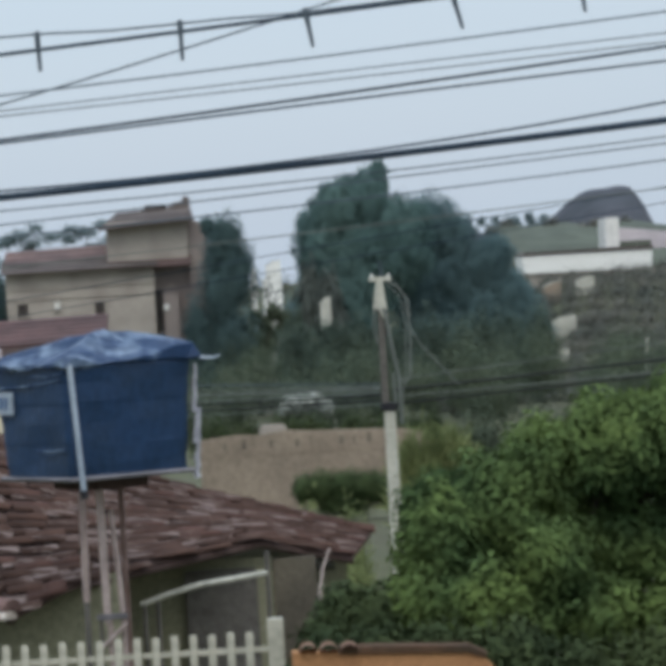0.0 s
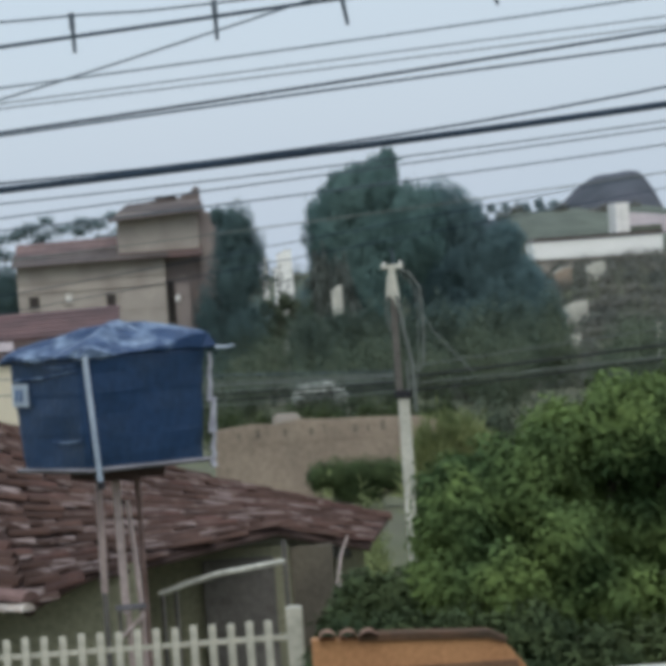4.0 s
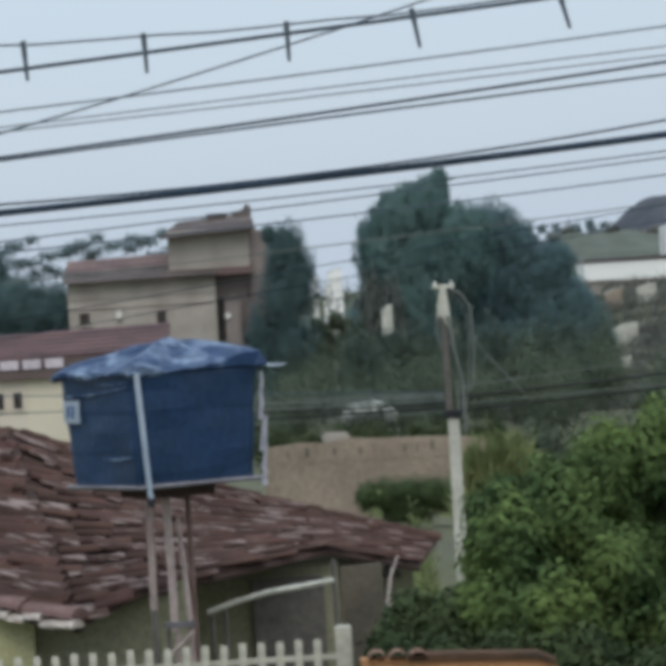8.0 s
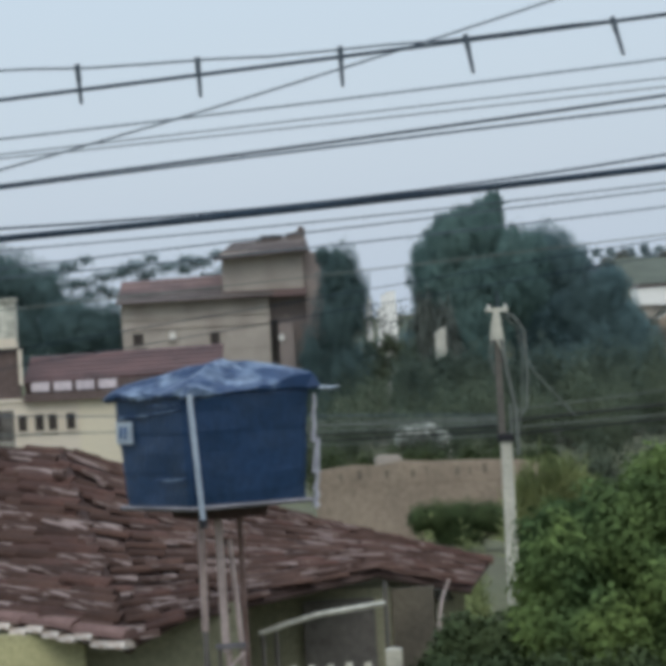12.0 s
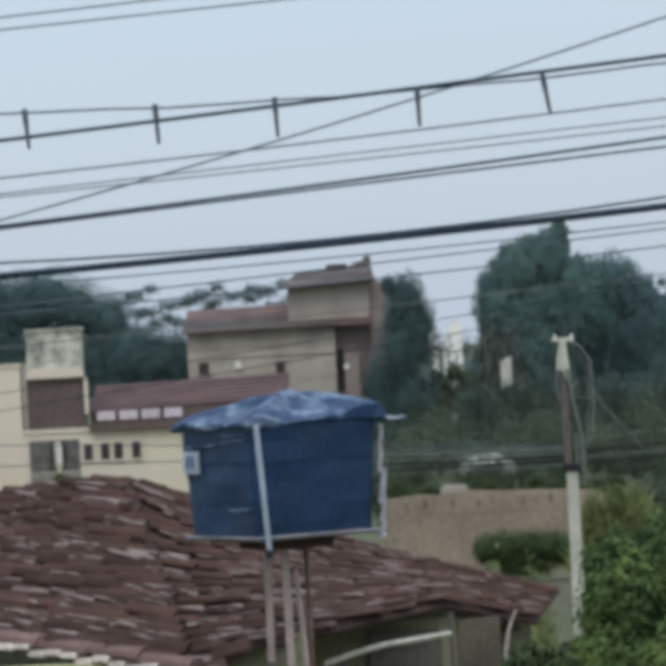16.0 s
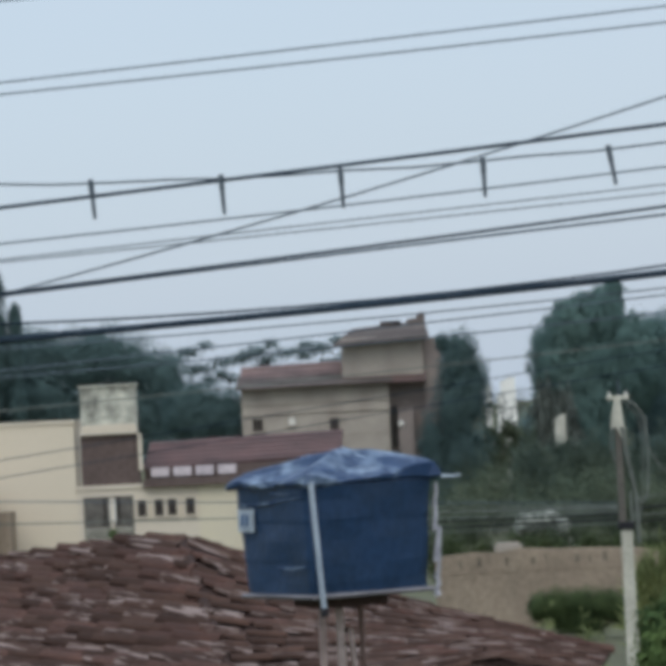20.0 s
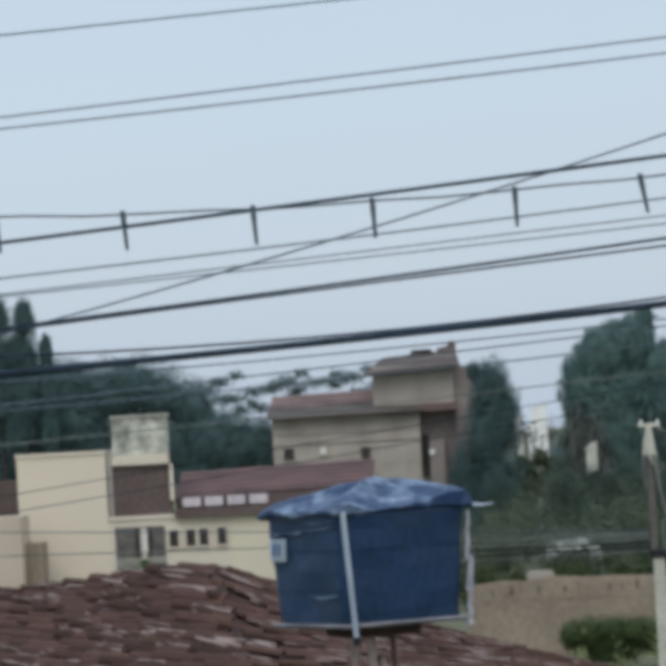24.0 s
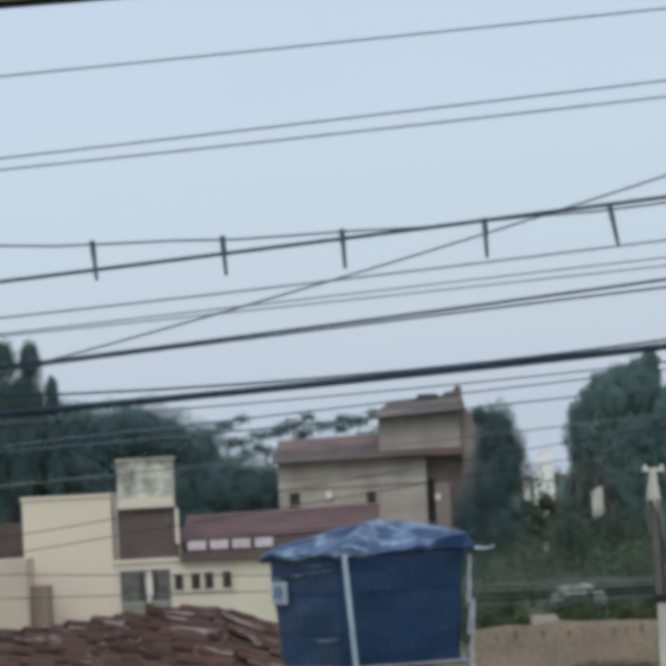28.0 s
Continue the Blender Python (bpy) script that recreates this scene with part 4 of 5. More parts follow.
# ---------------------------------------------------------------- overhead wires
# name, distance, height over x = 0, slope, curve, radius, look, label
WIRES = [
    ("power_cable", 16, 5.669, 0.0542, 0.0048, 0.0145, "cable", "thick black bundled power cable over the street"),
    ("power_cable", 16.2, 5.692, 0.0566, 0.0195, 0.005, "cable", "thin wire running along a thick cable"),
    ("power_cable", 12, 5.742, 0.0808, 0.0038, 0.0046, "cable", "black cable strung over the street"),
    ("power_cable", 12.2, 5.736, 0.0685, -0.0020, 0.0036, "cable", "dark cable strung over the street"),
    ("power_cable", 12, 5.995, 0.0734, 0.0014, 0.0058, "cable", "black cable strung over the street"),
    ("overhead_wire", 14, 5.978, 0.0662, 0.0036, 0.0034, "cable_thin", "thin grey wire strung over the street"),
    ("overhead_wire", 14, 5.922, 0.0605, 0.0, 0.0026, "cable_thin", "thin grey wire strung over the street"),
    ("overhead_wire", 14, 5.897, 0.0534, 0.0018, 0.0026, "cable_thin", "thin grey wire strung over the street"),
    ("overhead_wire", 20, 5.662, 0.0640, 0.0011, 0.0040, "cable_thin", "thin grey wire strung over the street"),
    ("overhead_wire", 20, 5.709, 0.0474, 0.0059, 0.0040, "cable_thin", "thin grey wire strung over the street"),
    ("overhead_wire", 20, 5.583, 0.0531, 0.0049, 0.0040, "cable_thin", "thin grey wire strung over the street"),
    ("overhead_wire", 20, 5.439, 0.0596, 0.0029, 0.0032, "cable_pale", "pale grey wire strung over the street"),
    ("overhead_wire", 20, 7.115, 0.0619, 0.0007, 0.0046, "cable_thin", "thin grey wire high over the street"),
    ("overhead_wire", 20, 7.038, 0.0565, 0.0017, 0.0046, "cable_thin", "thin grey wire high over the street"),
    ("overhead_wire", 20, 7.494, 0.0463, 0.0006, 0.0046, "cable_thin", "thin grey wire high over the street"),
    ("power_cable", 20, 7.872, 0.050, 0.0, 0.015, "cable", "thick black cable high over the street"),
    ("overhead_wire", 24, 5.36, 0.115, 0.0, 0.0028, "cable", "thin grey wire sagging over the street"),
    ("overhead_wire", 24, 5.26, 0.117, 0.0, 0.0028, "cable", "thin grey wire sagging over the street"),
    ("power_cable", 14, 6.077, 0.2536, 0.0132, 0.0038, "cable_thin", "black wire crossing the others on a slant"),
]
for nm, y, z0, slope, curve, r, look_of, lab in WIRES:
    lo = -1.75 if slope > 0.2 else -8
    pts = [(x, y, z0 + slope * x + curve * x * x) for x in np.linspace(lo, 8, 49).tolist()]
    solo(nm, rod(pts, r, n=6), M[look_of], lab, "wire", "wires over the street")
for x0, z0, x1, z1, r, look_of in ((-22, 5.1, 2.2, 3.70, 0.008, "cable_thin"), (-22, 4.3, 2.2, 3.64, 0.009, "cable_pale"), 
                                   (2.4, 3.6, 16, 4.5, 0.02, "line_cable"), (2.4, 3.5, 16, 4.15, 0.01, "cable_pale"), (2.4, 3.75, 16, 5.0, 0.007, "cable_pale"), (2.4, 3.4, 16, 4.25, 0.016, "line_cable")):
    solo("pole_cable", rod(hanging(x0, z0, x1, z1, 58, 58, 0.06), r, n=6), M[look_of], "sagging cable strung to a concrete pole", "wire", "cables at the pole")
for z0, z1, r, look_of in ((0.95, 3.57, 0.013, "cable_pale"), (0.72, 3.53, 0.018, "line_cable"), (0.45, 3.46, 0.020, "line_cable"), (1.25, 3.62, 0.010, "cable_pale"), (1.6, 3.66, 0.009, "cable_pale"), (0.2, 3.40, 0.010, "cable_pale")):
    solo("pole_cable", rod(hanging(-9.35, z0, 2.2, z1, 168, 58, 0.1), r, n=6), M[look_of], "sagging cable from a concrete pole to a yellow wall", "wire", "cables at the pole")


def balcony_canopy():
    """The balcony's own roof edge over the camera, carried by the house wall behind it."""
    solo("wall_house", block((-2.2, -1.4, 0), (2.2, -1.2, 5.62)), M["wall_grey"], "plain plastered house wall behind the balcony", "wall", kind="structure")
    ob = thing("balcony_canopy", (0, -1.2, 5.548), "dark-edged balcony canopy fixed to a house wall", "canopy")
    rise = 0.0244
    part("soffit", prism([(-2.2, -2.2 * rise), (2.2, 2.2 * rise), (2.2, 2.2 * rise + 0.06), (-2.2, -2.2 * rise + 0.06)], 3.78), M["white"], ob)
    edge = part("fascia", prism([(-2.2, -2.2 * rise - 0.001), (2.2, 2.2 * rise - 0.001), (2.2, 2.2 * rise + 0.12), (-2.2, -2.2 * rise + 0.12)], 0.03), M["cable"], ob, "dark grey fascia board")
    edge.location.y += 3.78


balcony_canopy()


def string_lights():
    ob = thing("string_lights", (0, 3.3, 5.4258), "unlit string of small dark bulbs on a thin cord", "string lights")
    pts = [(x / 20, 0, 0.0316 * x / 20 + 0.09 * (x / 20) ** 2 + 0.0008 * math.sin(x * 2.1)) for x in range(-24, 25)]
    part("cord", rod(pts, 0.00085, n=6), M["cable"], ob)
    bulb = None
    spots = [-0.318, -0.209, -0.109, 0.010, 0.115, 0.238, 0.345, 0.45, -0.425, -0.53, -0.64, -0.75]
    tilts = [4, 3, 2, 1, 9, 14, 6, 3, 5, 2, 7, 4]
    for s, a in zip(spots, tilts):
        z = 0.0316 * s + 0.09 * s * s
        if bulb is None:
            bm = rod([(0, 0, 0.003), (0, 0, -0.010)], 0.0023, n=8)
            tube(bm, [(0, 0, -0.009), (0, 0, -0.022), (0, 0, -0.0285), (0, 0, -0.0305)], 0.0019, 0.0012, 8)
            bulb = part("bulb", bm, M["cable_thin"], ob)
            q = bulb
        else:
            q = new("bulb", bulb.data)
            q.parent = ob
        q.location, q.rotation_euler = (s, 0, z), (0, radians(-a), 0)


string_lights()


# ---------------------------------------------------------------- garden wall and hedge on the bank
def garden_wall():
    z = height(1, 75)
    ob = thing("garden_wall", (1.1, 75, z), "stained beige plastered garden wall with narrow slits", "wall")
    crest = [(-1.75, 2.38), (-1.0, 2.45), (-0.6, 2.42), (-0.1, 2.49), (0.4, 2.45), (0.9, 2.44), (1.5, 2.42), (2.1, 2.39), (2.45, 2.32), (2.62, 2.16), (2.68, 1.9)]
    part("wall", prism([(-1.75, 0.0), (2.7, 0.0)] + [(x, h - z) for x, h in crest[::-1]], 0.16), M["beige"], ob)
    part("ledge", block((-1.75, -0.012, 2.05 - z), (2.6, 0.0, 2.09 - z), 0.004), M["beige"], ob)
    # slits are dark strips; the shade inside them is only colour
    for k, x in enumerate((-1.3, -0.95, -0.42, 0.06, 0.32, 0.9, 1.16, 1.42, 1.9, 2.2)):
        h = 0.12 + 0.08 * ((k * 37) % 10) / 10
        part("slit", block((x, -0.012, 2.17 - z), (x + 0.05 + 0.03 * (k % 2), 0.05, 2.17 + h - z)), M["beige_dark"], ob, "upright slit painted shade-dark")
    for k in range(9):
        x, top = -1.6 + 0.47 * k + 0.1 * math.sin(k * 3.1), 2.36 - 0.07 * (k % 3)
        part("pilaster", block((x, -0.02, 0.9 - z), (x + 0.09 + 0.03 * (k % 2), 0.0, top - z), 0.006), M["beige"], ob)


garden_wall()
solo("crate", block((-0.27, -0.15, 0), (0.27, 0.15, 0.22), 0.05), M["taupe"], "pale weathered crate behind a garden wall", "crate", at=(0.77, 77, 2.32))
solo("crate_stand", block((-0.3, -0.14, 0), (0.3, 0.14, 2.32 - height(0.77, 77)), 0.01), M["beige_dark"], "stained plaster block under a crate", "block", at=(0.77, 77, height(0.77, 77)))
solo("dry_twig", rod([(0.8, 24.3, 3.0), (0.6, 24.4, 3.12), (0.50, 24.5, 3.28), (0.53, 24.5, 3.45), (0.58, 24.5, 3.57)], 0.014, 0.007), M["post_pale"], "bare pale twig sticking out of a leafy tree", "twig")
tagged(leaves("clipped_hedge", [(1.2, 70, 1.62, 0.26, 0.4, 0.30), (1.5, 70, 1.64, 0.36, 0.4, 0.33), (1.9, 70, 1.65, 0.42, 0.4, 0.33), (2.3, 70, 1.62, 0.40, 0.4, 0.32), (2.6, 70, 1.55, 0.34, 0.4, 0.34), (1.9, 70, 1.35, 0.75, 0.3, 0.33)], 26000, 0.05, M["hedge"], None, "rounded clipped dark-green hedge on grass", 8, shell=0.3), "", "hedge")
tagged(leaves("flowering_shrub", [(1.2, 78, 2.9, 0.28, 0.3, 0.2), (1.55, 78, 2.95, 0.36, 0.3, 0.2), (1.85, 78, 2.8, 0.2, 0.3, 0.15), (1.05, 78, 2.8, 0.15, 0.3, 0.1)], 1500, 0.08, M["blossom"], None, "pale grey-white flowering shrub behind a wall", 9, shell=0.3), "", "shrub")

# ---------------------------------------------------------------- far buildings
def opening(parent, name, x0, x1, z0, z1, y, mat, frame_mat=None):
    """A recessed dark pane with a raised surround."""
    w = part(name, block((x0, y - 0.02, z0), (x1, y + 0.05, z1)), mat, parent)
    if frame_mat:
        t = 0.07
        for lo, hi in (((x0 - t, y - 0.09, z0 - t), (x0, y + 0.02, z1 + t)), ((x1, y - 0.09, z0 - t), (x1 + t, y + 0.02, z1 + t)),
                       ((x0, y - 0.09, z1), (x1, y + 0.02, z1 + t)), ((x0, y - 0.12, z0 - t), (x1, y + 0.02, z0))):
            part("frame", block(lo, hi), frame_mat, w)
    return w


def tiled_plane(name, mat, parent, x0, x1, y0, z0, y1, z1, rows, skew=0.0, label="", shift=None, inset=(0.0, 0.0)):
    """A sloping tiled plane: the lowest course carries the overlapping courses above it."""
    first = None
    for k in range(rows):
        a, b = k / rows, (k + 1.15) / rows
        ya, za, yb, zb = y0 + (y1 - y0) * a, z0 + (z1 - z0) * a, y0 + (y1 - y0) * b, z0 + (z1 - z0) * b
        bm = bmesh.new()
        xa, xb, xc, xd = x0 + inset[0] * a, x1 - inset[1] * a, x1 - inset[1] * b, x0 + inset[0] * b
        v = [bm.verts.new(p) for p in ((xa, ya, za + 0.05), (xb, ya, za + 0.05 + skew), (xc, yb, zb + skew), (xd, yb, zb),
                                       (xa, ya, za - 0.05), (xb, ya, za - 0.05 + skew), (xc, yb, zb - 0.1 + skew), (xd, yb, zb - 0.1))]
        for f in ((0, 1, 2, 3), (7, 6, 5, 4), (0, 4, 5, 1), (1, 5, 6, 2), (2, 6, 7, 3), (3, 7, 4, 0)):
            bm.faces.new([v[i] for i in f])
        if first is None:
            first = part(name, bm, mat, parent, label)
            if shift:
                first.location = shift
        else:
            part("course", bm, mat, first)
    return first


def brown_house():
    y, zb = 190.0, -1.6
    ob = thing("three_storey_house", (-6, y, zb), "grey-beige rendered house with grey-brown tiled roofs", "house")
    at = Vector((-6, y, zb))

    def put(name, bm, mat, label=""):
        p = part(name, bm, mat, ob, label)
        p.location = -at
        return p
    put("main_wall", block((-10.5, y, zb), (-3.42, y + 8, 6.55)), M["taupe"])
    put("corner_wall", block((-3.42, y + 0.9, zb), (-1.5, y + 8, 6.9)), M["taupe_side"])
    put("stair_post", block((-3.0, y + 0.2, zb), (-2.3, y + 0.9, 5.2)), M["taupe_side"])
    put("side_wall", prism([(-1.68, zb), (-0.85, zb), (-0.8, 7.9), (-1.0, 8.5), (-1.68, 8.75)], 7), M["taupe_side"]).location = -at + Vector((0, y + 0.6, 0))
    for zc in (4.15, 5.25, 5.75, 6.2):
        put("ledge", block((-10.53, y - 0.07, zc), (-3.4, y + 0.01, zc + 0.1)), M["taupe"])
    put("upper_wall", block((-5.58, y + 0.3, 6.8), (-1.7, y + 7, 8.75)), M["taupe"])
    tiled_plane("lower_roof", M["slab"], ob, -10.7, -3.2, y - 0.6, 6.55, y + 1.6, 7.1, 4, 0.05, label="grey-brown tiled lower roof", shift=-at)
    tiled_plane("back_roof", M["brown_roof"], ob, -10.6, -5.6, y + 1.3, 7.0, y + 3.2, 7.62, 3, 0.1, label="red-brown tiled upper slope", shift=-at)
    put("wall_lamp", block((-3.02, y + 0.05, 4.35), (-2.76, y + 0.25, 4.72), 0.08), M["white"], "small white wall lamp")
    tiled_plane("mid_roof", M["brown_roof"], ob, -5.6, -1.6, y - 0.2, 6.55, y + 0.5, 6.95, 2, shift=-at)
    tiled_plane("upper_roof", M["slab"], ob, -5.95, -1.35, y - 0.5, 8.42, y + 3.0, 9.22, 4, 0.25, label="grey-brown tiled top roof", shift=-at, inset=(0.85, 0.2))
    put("roof_vent", block((-3.9, y + 2.2, 8.95), (-2.5, y + 2.6, 9.52), 0.2), M["slab"])
    put("roof_vent", prism([(-2.45, 9.0), (-1.55, 9.1), (-1.5, 9.75), (-1.75, 9.9), (-1.95, 9.62), (-2.4, 9.55)], 0.4), M["slab"]).location = -at + Vector((0, y + 2.2, 0))
    for x0, x1, z0, z1, m in ((-10.0, -9.5, 4.5, 5.08, M["glass"]), (-6.3, -5.85, 4.25, 4.95, M["glass"]), (-8.25, -7.95, 4.72, 5.12, M["white"]), (-2.75, -2.45, 5.6, 6.1, M["glass"])):
        w = opening(ob, "window", x0, x1, z0, z1, y + (1.0 if x0 > -3 else 0), m, M["taupe"])
        w.location = -at
    # dark pane in place of the shade inside this opening
    put("doorway", block((-3.42, y + 0.86, 3.4), (-3.05, y + 0.92, 5.4)), M["glass"])
    put("pale_panel", block((-5.7, y - 0.05, zb), (-3.5, y + 0.01, 4.95)), M["taupe"], "smooth pale grey panel")


brown_house()


def cream_block():
    y, zb = 168.0, -2.0
    at = Vector((-15, y, zb))
    ob = thing("cream_building", at, "cream painted building with a mottled tower and red roof", "building")

    def put(name, bm, mat, label=""):
        p = part(name, bm, mat, ob, label)
        p.location = -at
        return p
    put("left_wing", block((-20.25, y, zb), (-16.46, y + 9, 5.33)), M["cream"])
    put("left_wing_coping", block((-20.3, y - 0.06, 5.33), (-16.42, y + 9, 5.48)), M["cream_pink"])
    put("tower_top", block((-16.14, y + 0.05, 4.85), (-13.78, y + 0.9, 6.82)), M["tower"], "stained whitewashed tower head")
    put("tower_coping", block((-16.19, y - 0.02, 6.78), (-13.73, y + 0.95, 6.9)), M["tower"])
    put("tower_ledge", block((-16.17, y - 0.1, 4.78), (-13.75, y + 0.1, 4.98)), M["cream_pink"])
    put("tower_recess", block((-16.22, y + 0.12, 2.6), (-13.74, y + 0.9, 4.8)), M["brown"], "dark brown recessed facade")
    put("ground_floor", block((-16.46, y + 0.02, zb), (-11.3, y + 8, 2.5)), M["cream_pink"])
    put("yellow_wing", block((-11.3, y, zb), (-9.2, y + 8, 2.45)), M["cream_yellow"])
    # brown block painted in for the shadow line under the panels
    put("eave_band", block((-13.6, y - 0.35, 2.45), (-9.0, y + 0.3, 2.78)), M["brown"])
    put("string_course", block((-16.44, y - 0.05, 2.45), (-13.6, y + 0.1, 2.62)), M["cream_pink"])
    tiled_plane("red_roof", M["far_tile"], ob, -13.7, -5.2, y + 1.2, 3.25, y + 6, 4.3, 6, 0.15, label="red-brown tiled roof", shift=-at)
    for k in range(4):
        x = -13.3 + k * 0.95
        put("pale_panel", block((x, y + 0.4, 2.86), (x + 0.78, y + 0.6, 3.26), 0.02), M["pink"], "pale roof-edge panel")
    put("roof_base", block((-13.6, y + 0.65, 2.5), (-5.4, y + 6, 3.25)), M["brown"])
    # flat panel whose dark colour stands for the veranda's inner shade
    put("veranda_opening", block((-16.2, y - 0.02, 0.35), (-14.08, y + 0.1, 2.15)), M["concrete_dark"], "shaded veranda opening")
    put("tower_post", block((-13.76, y - 0.04, 3.2), (-13.6, y + 0.1, 4.75)), M["cream_pink"], "pale corner post")
    put("parapet_band", block((-16.12, y - 0.02, 4.98), (-13.8, y + 0.06, 5.2), 0.02), M["cream_pink"], "cleaner whitewashed band")
    put("curtain", block((-15.1, y - 0.06, 1.0), (-14.85, y - 0.025, 2.05), 0.03), M["white"], "pale hanging curtain")
    put("potted_plant", block((-15.2, y - 0.1, 0.36), (-14.8, y - 0.03, 0.75), 0.08), M["hedge"], "small green plant")
    for x in (-15.35, -15.05, -14.75):
        put("veranda_post", block((x, y - 0.08, 0.9 if x != -15.05 else 0.4), (x + 0.12, y - 0.03, 2.1)), M["cream_pink"] if x == -15.05 else M["glass"])
    for k in range(5):
        put("veranda_rail", block((-16.2, y - 0.07, 0.38 + k * 0.1), (-14.1, y - 0.04, 0.42 + k * 0.1)), M["concrete"])
    for x in (-13.9, -13.18, -12.62, -11.85):
        opening(ob, "window", x, x + 0.38, 1.22, 1.92, y, M["glass"], M["cream_pink"]).location = -at
    put("front_shed", block((-22.5, y - 4, zb), (-19.72, y - 1, 2.93)), M["tan"])
    put("side_shed", block((-19.72, y - 3, zb), (-19.0, y - 1, 1.75)), M["beige"])
    put("dark_gable", block((-22.5, y + 1, 2.9), (-20.3, y + 5, 4.4)), M["brown"])


cream_block()


def hill_house():
    y = 250.0
    zb = height(22, y) - 0.5
    at = Vector((22, y, zb))
    ob = thing("white_hill_building", at, "long white flat-roofed building on a wooded hillside", "building")

    def put(name, bm, mat, label=""):
        p = part(name, bm, mat, ob, label)
        p.location = -at
        return p
    put("long_wall", prism([(18.87, 5.12), (26.95, 5.0), (27.03, 6.26), (18.75, 6.26)], 6), M["bright"]).location = -at + Vector((0, y, 0))
    put("roof_edge", prism([(18.7, 6.26), (27.1, 6.27), (27.0, 6.5), (19.0, 6.46)], 6.2), M["slab"], "dark brown roof edge").location = -at + Vector((0, y - 0.1, 0))
    put("lower_wall", block((19.2, y + 0.3, zb), (27.2, y + 6, 5.1)), M["taupe"])
    put("upper_block", block((24.34, y + 2, 6.3), (25.2, y + 7, 8.38)), M["white"])
    put("side_block", prism([(25.2, 6.3), (29.5, 6.3), (29.5, 7.15), (25.5, 7.7), (25.2, 7.7)], 4.8), M["pink"]).location = -at + Vector((0, y + 2.2, 0))
    put("dark_terrace", block((25.2, y + 1.9, 6.5), (27.2, y + 2.1, 6.85)), M["slope"])


hill_house()


def small_house(x, y, z0, z1, w, mat, label):
    g = height(x, y) - 0.3
    ob = thing("small_house", (x, y, g), label, "house", "distant small houses")
    part("wall", block((-w / 2, 0, 0), (w / 2, 3, z1 - g)), mat, ob)
    tiled_plane("roof", M["concrete"], ob, -w / 2 - 0.2, w / 2 + 0.2, -0.3, z1 - g, 2.0, z1 - g + 0.6, 3)
    opening(ob, "window", -0.2, 0.2, z1 - g - 0.9, z1 - g - 0.35, 0, M["glass"], mat)


small_house(1.75, 205, 0, 3.1, 1.1, M["tower"], "small distant stained house below a pale roof")


def small_shed(x, y, z1, w, label, paint="bright"):
    g = height(x, y) - 0.3
    ob = thing("white_shed", (x, y, g), label, "shed", "white sheds")
    part("wall", prism([(-w / 2, 0), (w / 2, 0), (w / 2, z1 - g), (0.0, z1 - g - 0.05), (-w / 2, z1 - g - 0.3)], 0.8), M[paint], ob)
    part("roof", prism([(-w / 2 - 0.04, z1 - g - 0.3), (0.0, z1 - g - 0.05), (w / 2 + 0.04, z1 - g), (w / 2 + 0.04, z1 - g + 0.04), (0.0, z1 - g), (-w / 2 - 0.04, z1 - g - 0.25)], 0.84), M["concrete"], ob)


small_shed(4.28, 172, 4.62, 0.46, "small grey-white shed among dark trees", "concrete")
small_shed(2.75, 226, 6.7, 0.85, "small white shed among distant trees")
small_shed(1.45, 205, 6.2, 0.3, "small white shed among distant trees")
small_shed(2.6, 222, 5.9, 1.1, "small white shed among distant trees")
small_shed(18.7, 220, 2.65, 1.3, "small grey-white shed on the scrubby slope", "concrete")
small_shed(21.6, 238, 4.75, 1.1, "small grey-white shed below a long white building", "concrete")
small_shed(19.6, 238, 4.55, 1.0, "low grey-beige shed below a long white building", "beige")
small_shed(17.9, 213, 0.98, 0.7, "small grey-white shed on the scrubby slope", "concrete")

solo("slope_post", rod([(15.8, 150, height(15.8, 150) - 0.3), (15.8, 150, 1.4), (15.84, 150, 2.45)], 0.09, 0.07), M["concrete"], "pale concrete post on the scrubby slope", "post")

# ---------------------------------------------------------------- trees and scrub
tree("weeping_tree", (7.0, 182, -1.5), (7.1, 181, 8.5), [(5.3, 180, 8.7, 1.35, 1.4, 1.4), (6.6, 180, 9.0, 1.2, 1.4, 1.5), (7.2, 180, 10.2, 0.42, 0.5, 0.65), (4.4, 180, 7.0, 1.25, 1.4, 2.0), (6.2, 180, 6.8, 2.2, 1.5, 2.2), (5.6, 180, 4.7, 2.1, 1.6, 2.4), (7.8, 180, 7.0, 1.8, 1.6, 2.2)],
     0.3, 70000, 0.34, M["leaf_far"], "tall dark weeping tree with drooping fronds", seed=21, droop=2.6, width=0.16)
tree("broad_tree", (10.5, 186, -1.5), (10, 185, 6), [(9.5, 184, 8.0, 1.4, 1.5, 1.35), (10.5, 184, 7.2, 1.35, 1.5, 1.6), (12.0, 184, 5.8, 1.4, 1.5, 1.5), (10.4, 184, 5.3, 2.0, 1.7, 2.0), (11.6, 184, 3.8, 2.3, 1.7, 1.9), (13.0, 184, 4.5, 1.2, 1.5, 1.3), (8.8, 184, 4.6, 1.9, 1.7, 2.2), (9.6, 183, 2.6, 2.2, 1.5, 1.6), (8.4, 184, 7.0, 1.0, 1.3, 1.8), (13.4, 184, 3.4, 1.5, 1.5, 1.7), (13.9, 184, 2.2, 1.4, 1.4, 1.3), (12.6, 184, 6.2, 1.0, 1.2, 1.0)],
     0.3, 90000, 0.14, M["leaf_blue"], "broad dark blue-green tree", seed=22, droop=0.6)
